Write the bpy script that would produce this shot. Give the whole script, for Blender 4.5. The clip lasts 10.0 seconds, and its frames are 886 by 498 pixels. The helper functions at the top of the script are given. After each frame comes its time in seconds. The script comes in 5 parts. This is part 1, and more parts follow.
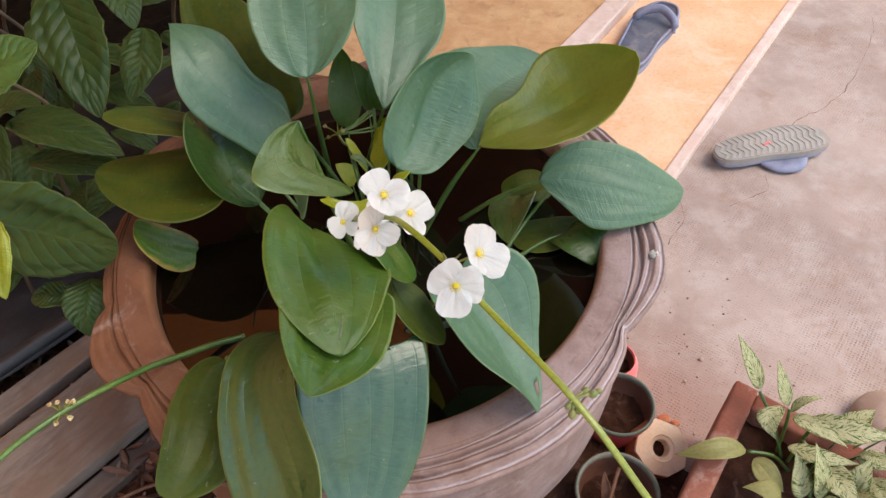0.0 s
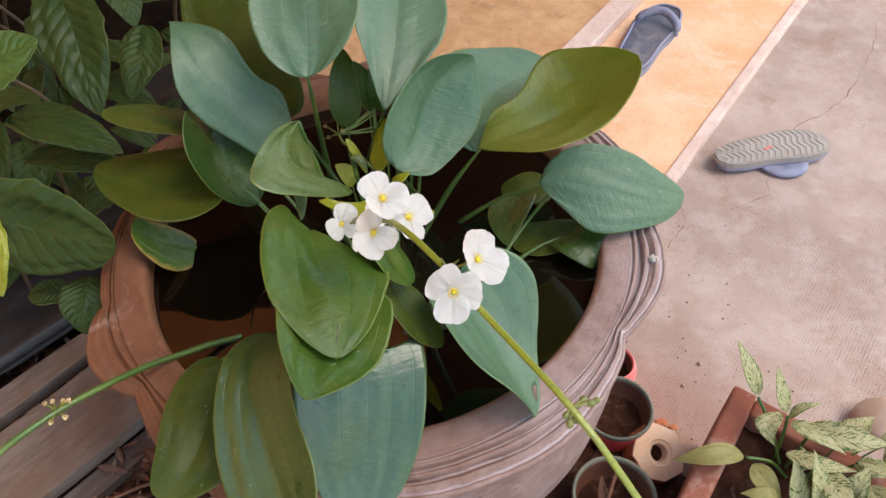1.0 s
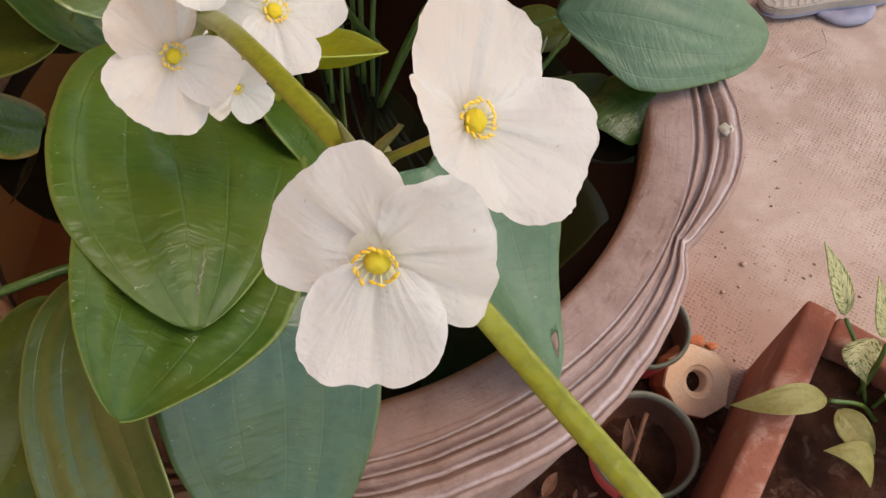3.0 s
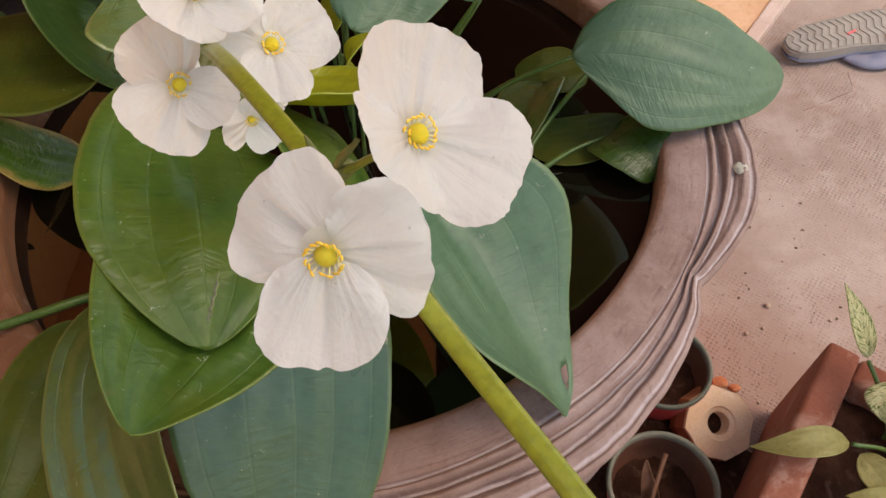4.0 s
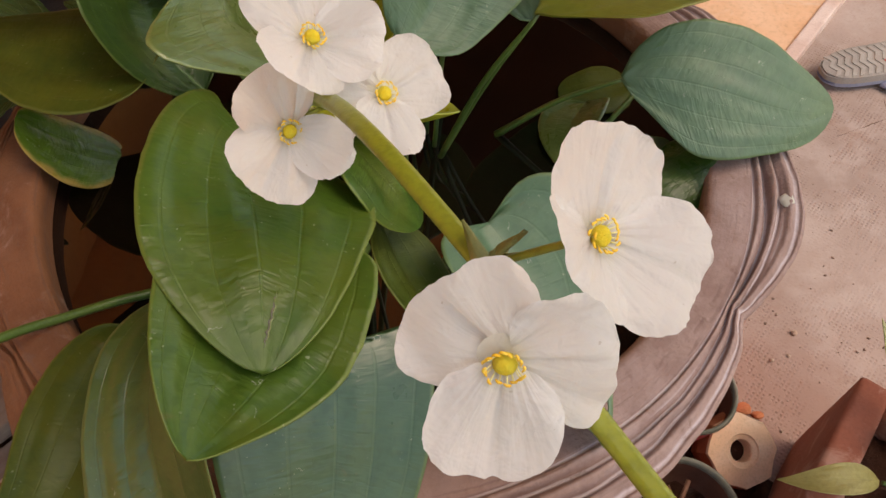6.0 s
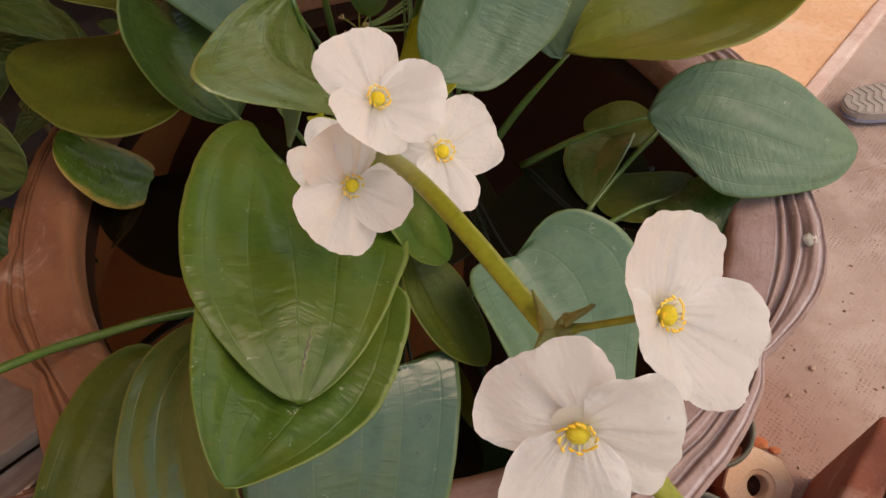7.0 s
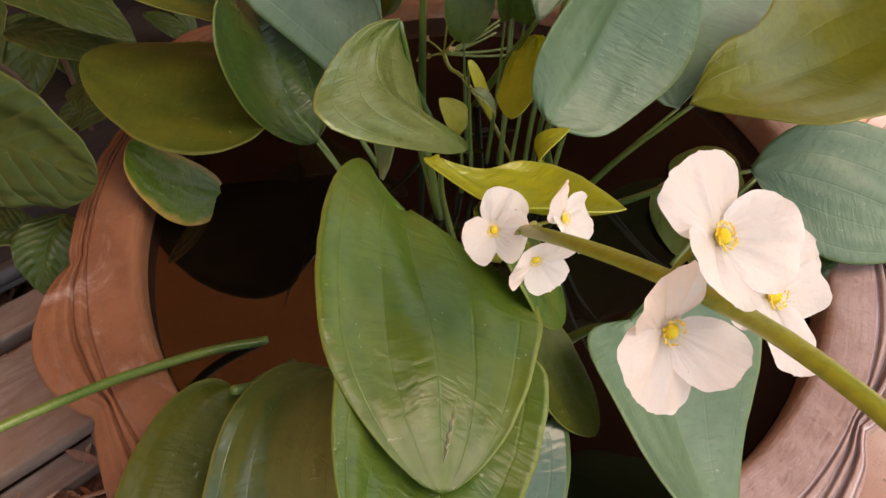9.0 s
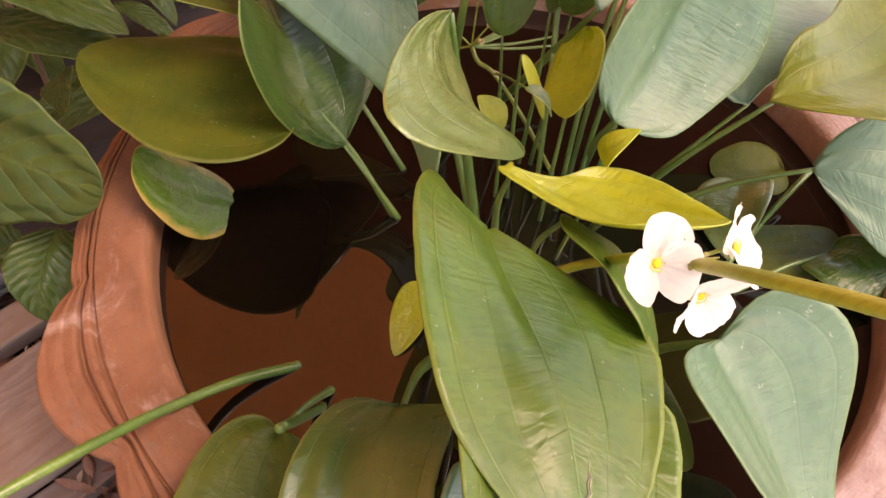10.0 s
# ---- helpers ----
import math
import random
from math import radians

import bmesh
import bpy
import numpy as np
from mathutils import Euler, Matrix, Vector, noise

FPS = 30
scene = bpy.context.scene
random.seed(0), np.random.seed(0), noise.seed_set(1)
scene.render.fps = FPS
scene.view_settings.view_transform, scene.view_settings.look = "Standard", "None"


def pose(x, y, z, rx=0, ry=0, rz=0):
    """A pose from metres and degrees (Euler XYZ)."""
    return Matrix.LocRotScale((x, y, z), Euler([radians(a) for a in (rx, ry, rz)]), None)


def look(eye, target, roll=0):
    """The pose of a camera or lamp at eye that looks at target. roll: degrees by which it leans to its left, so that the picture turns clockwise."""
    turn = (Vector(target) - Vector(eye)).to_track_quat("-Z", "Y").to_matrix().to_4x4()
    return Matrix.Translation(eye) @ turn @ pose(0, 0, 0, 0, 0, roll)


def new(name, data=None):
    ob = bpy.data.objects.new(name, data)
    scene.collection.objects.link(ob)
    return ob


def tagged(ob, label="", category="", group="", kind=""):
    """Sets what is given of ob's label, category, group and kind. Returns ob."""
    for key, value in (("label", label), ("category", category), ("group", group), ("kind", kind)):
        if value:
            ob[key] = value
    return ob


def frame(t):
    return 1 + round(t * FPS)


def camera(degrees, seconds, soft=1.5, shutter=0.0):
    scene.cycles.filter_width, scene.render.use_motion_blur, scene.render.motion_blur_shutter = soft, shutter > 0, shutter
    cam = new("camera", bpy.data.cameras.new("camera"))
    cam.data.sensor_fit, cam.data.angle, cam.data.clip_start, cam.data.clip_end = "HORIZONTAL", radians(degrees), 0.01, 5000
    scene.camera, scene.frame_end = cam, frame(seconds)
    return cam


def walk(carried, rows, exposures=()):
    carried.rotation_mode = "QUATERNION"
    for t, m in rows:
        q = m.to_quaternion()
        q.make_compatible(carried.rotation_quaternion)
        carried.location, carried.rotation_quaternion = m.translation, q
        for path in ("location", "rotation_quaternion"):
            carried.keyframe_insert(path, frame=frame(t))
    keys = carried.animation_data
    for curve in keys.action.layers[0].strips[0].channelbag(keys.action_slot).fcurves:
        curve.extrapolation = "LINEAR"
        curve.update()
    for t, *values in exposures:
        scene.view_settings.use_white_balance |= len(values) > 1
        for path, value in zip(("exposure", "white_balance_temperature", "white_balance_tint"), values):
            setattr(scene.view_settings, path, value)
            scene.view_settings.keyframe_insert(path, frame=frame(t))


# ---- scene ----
cam = camera(60.70, 10.0, soft=1.5)
PATH = [
    (0.0, pose(0.0851, -0.6621, 1.1860, 40.32, 1.56, -2.00)),
    (0.5, pose(0.0834, -0.6595, 1.1847, 40.23, 1.07, -1.67)),
    (1.0, pose(0.0859, -0.6572, 1.1851, 40.29, 1.12, -1.52)),
    (1.3, pose(0.0905, -0.6506, 1.1791, 40.24, 2.01, -0.83)),
    (1.5, pose(0.0922, -0.6348, 1.1444, 38.22, 1.01, -0.59)),
    (1.7, pose(0.0830, -0.5881, 1.1002, 35.91, 0.65, 1.73)),
    (1.8, pose(0.0735, -0.5553, 1.0830, 35.15, 0.19, 2.64)),
    (2.0, pose(0.0667, -0.5280, 1.0555, 35.92, 1.21, 2.19)),
    (2.2, pose(0.0638, -0.4976, 1.0087, 33.88, 1.42, 2.92)),
    (2.3, pose(0.0627, -0.4876, 1.0006, 33.67, 1.91, 2.04)),
    (2.5, pose(0.0689, -0.4754, 0.9787, 32.46, 0.99, 0.47)),
    (2.8, pose(0.0880, -0.4658, 0.9476, 30.79, 0.43, -2.19)),
    (3.0, pose(0.0986, -0.4619, 0.9447, 31.07, 0.68, -3.04)),
    (3.2, pose(0.1027, -0.4630, 0.9442, 32.38, 2.55, -1.53)),
    (4.3, pose(0.1133, -0.4757, 0.9529, 34.26, 2.14, -1.07)),
    (4.5, pose(0.1142, -0.4735, 0.9506, 34.06, 2.27, -1.04)),
    (5.0, pose(0.1102, -0.4778, 0.9588, 35.00, 2.24, -0.74)),
    (5.5, pose(0.1029, -0.4774, 0.9607, 34.56, 1.89, -0.00)),
    (5.8, pose(0.0947, -0.4687, 0.9580, 34.46, 1.42, 1.12)),
    (6.0, pose(0.0866, -0.4587, 0.9562, 34.25, 1.19, 1.66)),
    (6.2, pose(0.0844, -0.4579, 0.9633, 35.14, 1.54, 2.56)),
    (7.3, pose(0.0729, -0.4564, 0.9685, 35.75, 0.88, 3.45)),
    (7.5, pose(0.0706, -0.4547, 0.9674, 35.46, 0.74, 3.18)),
    (8.0, pose(0.0591, -0.4464, 0.9713, 35.89, 1.28, 5.04)),
    (8.5, pose(0.0329, -0.4308, 0.9625, 36.36, -0.05, 6.64)),
    (9.0, pose(-0.0010, -0.4194, 0.9624, 35.81, -1.65, 6.53)),
    (9.5, pose(-0.0341, -0.4034, 0.9538, 35.76, -1.77, 6.44)),
    (10.0, pose(-0.0689, -0.3829, 0.9298, 35.08, -3.49, 3.65)),
]
EXPOSURES = [(0.0, 1.82, 7350.0, 9.0), (1.2, 1.82, 7350.0, 9.0), (2.0, 1.8, 8000.0, 12.0), (2.5, 1.75, 8400.0, 13.5), (3.0, 1.55, 8500.0, 13.0), (6.0, 1.40, 9100.0, 16.0), (7.5, 1.30, 9700.0, 21.0), (8.0, 1.76, 9200.0, 20.0), (8.5, 1.76, 9350.0, 21.5), (9.0, 1.84, 9450.0, 23.0), (9.5, 2.42, 9650.0, 27.0), (10.0, 2.75, 9900.0, 31.0)]
walk(cam, PATH, EXPOSURES)

# ---------------------------------------------------------------- world and light
world = bpy.data.worlds.new("sky")
scene.world = world
world.use_nodes = True
wn = world.node_tree.nodes
sky = wn.new("ShaderNodeTexSky")
sky.sky_type = 'NISHITA'
sky.sun_disc = False
sky.dust_density = 0.8
sky.air_density = 1.2
sky.sun_elevation = radians(59)
sky.sun_rotation = radians(94)
world.node_tree.links.new(sky.outputs[0], wn["Background"].inputs[0])
wn["Background"].inputs[1].default_value = 0.13

sun_data = bpy.data.lights.new("sun", 'SUN')
sun_data.energy = 0.7
sun_data.angle = radians(35)
sun_data.color = (1.0, 0.94, 0.87)
sun = new("sun", sun_data)
sun.matrix_world = look((0.75, -0.05, 1.25), (0, 0, 0))


# ---------------------------------------------------------------- small helpers
def link_mesh(name, bm, material, parent=None, smooth=True, label=""):
    me = bpy.data.meshes.new(name)
    bm.normal_update()
    bm.to_mesh(me)
    bm.free()
    if smooth:
        for poly in me.polygons:
            poly.use_smooth = True
    me.materials.append(material)
    ob = new(name, me)
    if parent is not None:
        ob.parent = parent
    if label:
        ob["label"] = label
    return ob


def part(name, bm, material, parent, label="", smooth=True):
    return link_mesh(name, bm, material, parent, smooth, label)


def thing(name, label, category, group="", kind="", at=(0, 0, 0)):
    ob = new(name)
    ob.location = at
    ob.empty_display_size = 0.02
    return tagged(ob, label, category, group, kind)


def tube(points, radii, sides=10, cap=True, ridge=0.0):
    """A bent tube along points, with a radius at each of them; ridge makes it three-edged."""
    bm = bmesh.new()
    rings = []
    pts = [Vector(p) for p in points]
    side = None
    for i, p in enumerate(pts):
        d = (pts[min(i + 1, len(pts) - 1)] - pts[max(i - 1, 0)]).normalized()
        if side is None:
            side = d.orthogonal().normalized()
        side = (side - d * side.dot(d)).normalized()
        up = d.cross(side)
        r = radii[i] if isinstance(radii, (list, tuple)) else radii
        rings.append([bm.verts.new(p + (side * math.cos(2 * math.pi * k / sides) + up * math.sin(2 * math.pi * k / sides)) * r * (1 + ridge * math.cos(6 * math.pi * k / sides))) for k in range(sides)])
    for a, b in zip(rings, rings[1:]):
        for k in range(sides):
            bm.faces.new((a[k], a[(k + 1) % sides], b[(k + 1) % sides], b[k]))
    if cap:
        bm.faces.new(rings[0][::-1])
        bm.faces.new(rings[-1])
    return bm


def arc(points, steps=8):
    """A smooth line through a few points (Catmull-Rom)."""
    p = [Vector(q) for q in points]
    p = [p[0] * 2 - p[1]] + p + [p[-1] * 2 - p[-2]]
    out = []
    for i in range(1, len(p) - 2):
        for k in range(steps):
            t = k / steps
            out.append(0.5 * ((2 * p[i]) + (p[i + 1] - p[i - 1]) * t + (2 * p[i - 1] - 5 * p[i] + 4 * p[i + 1] - p[i + 2]) * t * t
                              + (3 * p[i] - p[i - 1] - 3 * p[i + 1] + p[i + 2]) * t ** 3))
    out.append(p[-2])
    return out


def revolve(profile, segments=64, shape=None):
    """Turn a profile of (radius, height) about z; shape(r, z, angle) may move a point."""
    bm = bmesh.new()
    rings = []
    for r, z in profile:
        ring = []
        for k in range(segments):
            a = 2 * math.pi * k / segments
            rr, zz = shape(r, z, a) if shape else (r, z)
            ring.append(bm.verts.new((rr * math.cos(a), rr * math.sin(a), zz)))
        rings.append(ring)
    for a, b in zip(rings, rings[1:]):
        for k in range(segments):
            bm.faces.new((a[k], a[(k + 1) % segments], b[(k + 1) % segments], b[k]))
    return bm


def box(size, bevel=0.003, at=(0, 0, 0), turn=0.0, jitter=0.0, cuts=0):
    bm = bmesh.new()
    bmesh.ops.create_cube(bm, size=1)
    bmesh.ops.scale(bm, vec=size, verts=bm.verts)
    if cuts:
        bmesh.ops.subdivide_edges(bm, edges=bm.edges[:], cuts=cuts, use_grid_fill=True)
        for v in bm.verts:
            v.co += Vector((noise.noise(v.co * 17), noise.noise(v.co * 17 + Vector((5, 0, 0))), noise.noise(v.co * 17 + Vector((0, 9, 0))))) * jitter
    if bevel:
        edges = [e for e in bm.edges if len(e.link_faces) == 2 and e.calc_face_angle(0) > 0.8]
        bmesh.ops.bevel(bm, geom=edges, offset=bevel, segments=2, affect='EDGES', profile=0.6)
    bmesh.ops.transform(bm, matrix=Matrix.Translation(at) @ Matrix.Rotation(turn, 4, 'Z'), verts=bm.verts)
    return bm


# ---------------------------------------------------------------- materials
class Nodes:
    def __init__(self, name):
        self.m = bpy.data.materials.new(name)
        self.m.use_nodes = True
        self.t = self.m.node_tree
        self.b = self.t.nodes["Principled BSDF"]

    def add(self, kind, **inputs):
        n = self.t.nodes.new(kind)
        for k, v in inputs.items():
            self.put(n.inputs[k.replace("_", " ")], v)
        return n

    def put(self, socket, v):
        if isinstance(v, bpy.types.NodeSocket):
            self.t.links.new(v, socket)
        else:
            socket.default_value = v

    def math(self, op, a, b=0.0, c=0.0, clamp=False):
        n = self.t.nodes.new("ShaderNodeMath")
        n.operation, n.use_clamp = op, clamp
        for s, v in zip(n.inputs, (a, b, c)):
            self.put(s, v)
        return n.outputs[0]

    def step(self, v, low, high, a=0.0, b=1.0):
        n = self.t.nodes.new("ShaderNodeMapRange")
        n.interpolation_type = 'SMOOTHSTEP'
        for s, x in zip(n.inputs, (v, low, high, a, b)):
            self.put(s, x)
        return n.outputs[0]

    def mix(self, f, a, b, kind='MIX'):
        n = self.t.nodes.new("ShaderNodeMix")
        n.data_type, n.blend_type = 'RGBA', kind
        self.put(n.inputs[0], f)
        for s, v in ((n.inputs[6], a), (n.inputs[7], b)):
            self.put(s, (*v, 1) if isinstance(v, tuple) and len(v) == 3 else v)
        return n.outputs[2]

    def coords(self, which="Object"):
        return self.t.nodes.new("ShaderNodeTexCoord").outputs[which]

    def scaled(self, v, s):
        n = self.t.nodes.new("ShaderNodeMapping")
        self.put(n.inputs[0], v)
        n.inputs[3].default_value = s
        return n.outputs[0]

    def noise(self, v, scale, detail=3.0, rough=0.55, distortion=0.0):
        n = self.t.nodes.new("ShaderNodeTexNoise")
        self.put(n.inputs["Vector"], v)
        n.inputs["Scale"].default_value, n.inputs["Detail"].default_value = scale, detail
        n.inputs["Roughness"].default_value, n.inputs["Distortion"].default_value = rough, distortion
        return n.outputs["Fac"]

    def bump(self, height, strength, distance, normal=None):
        n = self.t.nodes.new("ShaderNodeBump")
        n.inputs["Strength"].default_value, n.inputs["Distance"].default_value = strength, distance
        self.put(n.inputs["Height"], height)
        if normal is not None:
            self.put(n.inputs["Normal"], normal)
        return n.outputs[0]

    def random(self):
        return self.t.nodes.new("ShaderNodeObjectInfo").outputs["Random"]

    def done(self, color=None, rough=None, normal=None, **more):
        if color is not None:
            self.put(self.b.inputs["Base Color"], (*color, 1) if isinstance(color, tuple) and len(color) == 3 else color)
        if rough is not None:
            self.put(self.b.inputs["Roughness"], rough)
        if normal is not None:
            self.put(self.b.inputs["Normal"], normal)
        for k, v in more.items():
            self.put(self.b.inputs[k.replace("_", " ")], v)
        return self.m


def leaf_material(name, green, young, vein, rough=0.36, veins=2.5, ripple=1.0, specks=0.55, through_light=0.42, spots=None, gloss=0.8, pinnate=False, worn_edge=0.0, olive=0.0):
    n = Nodes(name)
    uv = n.add("ShaderNodeUVMap").outputs[0]
    sep = n.add("ShaderNodeSeparateXYZ", Vector=uv)
    across = n.math('MULTIPLY_ADD', sep.outputs[0], 2.0, -1.0)
    far = n.math('ABSOLUTE', across)
    obj = n.coords()
    line = n.math('PINGPONG', n.math('MULTIPLY', across, veins), 0.5)
    vein_mask = n.step(line, 0.012, 0.05, 1.0, 0.0)
    if pinnate:
        slant = n.math('SUBTRACT', n.math('MULTIPLY', sep.outputs[1], 9.0), n.math('MULTIPLY', far, 2.6))
        rib_line = n.step(n.math('PINGPONG', slant, 0.5), 0.03, 0.12, 1.0, 0.0)
        vein_mask = n.math('MAXIMUM', vein_mask, n.math('MULTIPLY', rib_line, 0.7))
        swell = n.math('SINE', n.math('MULTIPLY', n.math('PINGPONG', slant, 0.5), 3.14159))
    side = n.step(far, 0.95, 0.985)
    blotch = n.noise(obj, 22, 4)
    fine = n.noise(obj, 170, 3)
    band = n.noise(n.scaled(uv, (4.5, 1.6, 1.0)), 1.0, 3.0, 0.6)
    mixv = n.math('ADD', n.math('MULTIPLY', n.random(), 0.3), n.math('MULTIPLY', n.step(blotch, 0.35, 0.7), 0.35))
    mixv = n.math('ADD', mixv, n.math('MULTIPLY', n.step(band, 0.36, 0.68), 0.28))
    col = n.mix(mixv, green, young)
    col = n.mix(n.math('MULTIPLY', n.step(fine, 0.4, 0.7), 0.35), col, tuple(c * 0.55 for c in green))
    # fine cross ribs between the long veins
    strip = n.math('FLOOR', n.math('MULTIPLY_ADD', across, veins, 0.5))
    ribs = n.add("ShaderNodeCombineXYZ", X=n.math('MULTIPLY', sep.outputs[0], 4.0), Y=n.math('ADD', n.math('MULTIPLY', sep.outputs[1], 30.0), n.math('MULTIPLY', far, -3.0)), Z=n.math('MULTIPLY', strip, 7.3))
    rib = n.noise(ribs.outputs[0], 1.0, 2.0, 0.5, 0.6)
    rib = n.math('ADD', n.math('MULTIPLY', rib, n.step(n.noise(n.scaled(uv, (3.0, 3.5, 1.0)), 1.0, 2.0), 0.38, 0.6, 0.45, 1.0)), 0.1)
    col = n.mix(n.math('MULTIPLY', n.step(rib, 0.38, 0.58), 0.27), col, young)
    if olive:
        col = n.mix(n.math('MULTIPLY', n.step(n.noise(obj, 17, 3, 0.6, 0.5), 0.42, 0.66), olive), col, (0.125, 0.128, 0.014))
    if spots:
        # green dashes that follow the side veins on a cream ground
        dash = n.add("ShaderNodeCombineXYZ", X=n.math('MULTIPLY', across, 3.2), Y=n.math('ADD', n.math('MULTIPLY', sep.outputs[1], 26.0), n.math('MULTIPLY', far, -6.5)), Z=n.math('MULTIPLY', n.random(), 40.0))
        patch = n.noise(dash.outputs[0], 1.0, 3.0, 0.6, 0.5)
        cream = n.noise(n.scaled(uv, (3.0, 4.0, 1.0)), 1.0, 2.0)
        patch = n.math('ADD', patch, n.math('MULTIPLY_ADD', cream, 0.25, -0.125))
        edge_green = n.math('MULTIPLY', n.step(far, 0.6, 1.0), 0.08)
        col = n.mix(n.step(n.math('SUBTRACT', patch, edge_green), 0.415, 0.45), col, spots)
    col = n.mix(n.math('MULTIPLY', vein_mask, 0.22 if pinnate else 0.06), col, vein)
    col = n.mix(n.math('MULTIPLY', side, 0.6), col, vein)
    if worn_edge:
        col = n.mix(n.math('MULTIPLY', n.step(n.math('ADD', far, n.math('MULTIPLY', n.noise(obj, 60, 3), 0.5)), 0.98, 1.22), worn_edge), col, (0.42, 0.26, 0.06))
    dust, dust2 = n.noise(obj, 330, 2, 0.6), n.noise(obj, 38, 2, 0.6)
    speck = n.math('MULTIPLY', n.step(dust, 0.67, 0.75), n.step(dust2, 0.5, 0.62))
    col = n.mix(n.math('MULTIPLY', speck, specks), col, (0.42, 0.48, 0.3))
    # thin pale scratches
    wander = n.math('ABSOLUTE', n.math('SUBTRACT', n.noise(obj, 120, 2, 0.5, 0.3), 0.5))
    scratch = n.math('MULTIPLY', n.step(wander, 0.003, 0.014, 1.0, 0.0), n.step(n.noise(obj, 62, 2), 0.66, 0.72))
    col = n.mix(n.math('MULTIPLY', scratch, specks), col, (0.6, 0.62, 0.5))
    stain = n.noise(n.scaled(obj, (1, 1.6, 1)), 55, 3, 0.6, 0.8)
    col = n.mix(n.math('MULTIPLY', n.step(stain, 0.66, 0.76), 0.4), col, (0.14, 0.12, 0.04))
    calm = n.math('MULTIPLY', n.step(sep.outputs[1], 0.70, 0.98, 1.0, 0.15), n.step(sep.outputs[1], 0.0, 0.12, 0.3, 1.0))
    height = n.math('MULTIPLY', n.math('ADD', n.math('MULTIPLY', rib, ripple), n.math('MULTIPLY', vein_mask, -1.3 if pinnate else -0.15)), calm)
    quilt = n.math('MULTIPLY', n.noise(n.scaled(uv, (5.0, 17.0, 1.0)), 1.0, 2.0, 0.5, 0.4), calm)
    height = n.math('ADD', height, n.math('MULTIPLY', swell, 2.2)) if pinnate else height
    nor = n.bump(height, 0.4 if pinnate else 0.5, 0.0014 if pinnate else 0.0023, n.bump(quilt, 0.34, 0.002, n.bump(fine, 0.12, 0.0006)))
    rg = n.math('ADD', n.math('MULTIPLY', n.noise(obj, 30, 4, 0.65), 0.3), n.math('MULTIPLY_ADD', n.step(band, 0.4, 0.62), 0.07, rough - 0.2))
    rg = n.math('ADD', rg, n.math('MULTIPLY', n.math('MAXIMUM', speck, scratch), 0.2))
    n.done(col, rg, nor, Specular_IOR_Level=gloss, Coat_Weight=0.4 if gloss > 0.85 else 0.0, Coat_Roughness=0.4)
    trans = n.add("ShaderNodeBsdfTranslucent", Color=n.mix(0.5, col, tuple(min(1, c * 1.7) for c in young)), Normal=nor)
    mixer = n.add("ShaderNodeMixShader", Fac=through_light)
    n.t.links.new(n.b.outputs[0], mixer.inputs[1])
    n.t.links.new(trans.outputs[0], mixer.inputs[2])
    n.t.links.new(mixer.outputs[0], n.t.nodes["Material Output"].inputs[0])
    return n.m


LEAF = leaf_material("sword_leaf", (0.034, 0.100, 0.013), (0.090, 0.162, 0.021), (0.2, 0.25, 0.05), rough=0.38, gloss=0.5, olive=0.3)
LEAF_GLOSSY = leaf_material("glossy_sword_leaf", (0.040, 0.108, 0.018), (0.108, 0.178, 0.032), (0.2, 0.25, 0.07), rough=0.36, gloss=1.0)
LEAF_DIM = leaf_material("dull_sword_leaf", (0.040, 0.074, 0.009), (0.085, 0.11, 0.013), (0.17, 0.18, 0.04), rough=0.48, gloss=0.35, olive=0.4, ripple=0.6)
LEAF_DEEP = leaf_material("deep_sword_leaf", (0.020, 0.066, 0.009), (0.056, 0.108, 0.014), (0.15, 0.2, 0.05), rough=0.34, gloss=0.6, specks=0.2)
# next two: the sky's bluish sheen is mixed into the leaf colour
LEAF_SKY_SHEEN = leaf_material("sky_sheen_sword_leaf", (0.062, 0.158, 0.076), (0.130, 0.232, 0.120), (0.16, 0.25, 0.09), rough=0.56, gloss=0.9, specks=0.6, ripple=1.5)
LEAF_TEAL_SHEEN = leaf_material("teal_sheen_sword_leaf", (0.024, 0.086, 0.032), (0.06, 0.132, 0.055), (0.16, 0.24, 0.1), rough=0.36, gloss=0.9, specks=0.9)
LEAF_PALE = leaf_material("pale_sword_leaf", (0.072, 0.132, 0.024), (0.128, 0.185, 0.040), (0.3, 0.34, 0.12), rough=0.33, gloss=1.0, specks=0.2)
LEAF_OLIVE = leaf_material("olive_sword_leaf", (0.150, 0.205, 0.026), (0.245, 0.275, 0.04), (0.28, 0.28, 0.06), rough=0.38, gloss=0.9, through_light=0.55)
LEAF_WORN = leaf_material("worn_sword_leaf", (0.05, 0.12, 0.012), (0.11, 0.19, 0.02), (0.3, 0.26, 0.06), rough=0.3, gloss=0.5, worn_edge=0.85)
LEAF_YOUNG = leaf_material("young_leaf", (0.24, 0.28, 0.015), (0.36, 0.37, 0.022), (0.36, 0.42, 0.08), specks=0.2)
LEAF_DARK = leaf_material("shrub_leaf", (0.026, 0.062, 0.014), (0.062, 0.098, 0.020), (0.12, 0.16, 0.05), rough=0.45, veins=1.0, gloss=0.34, pinnate=True, specks=0.25)
# brighter copy of the shrub leaf, coloured as if lit
LEAF_LIT = leaf_material("lit_shrub_leaf", (0.06, 0.125, 0.025), (0.12, 0.19, 0.04), (0.2, 0.25, 0.08), rough=0.45, veins=1.0, gloss=0.4, pinnate=True, specks=0.2)
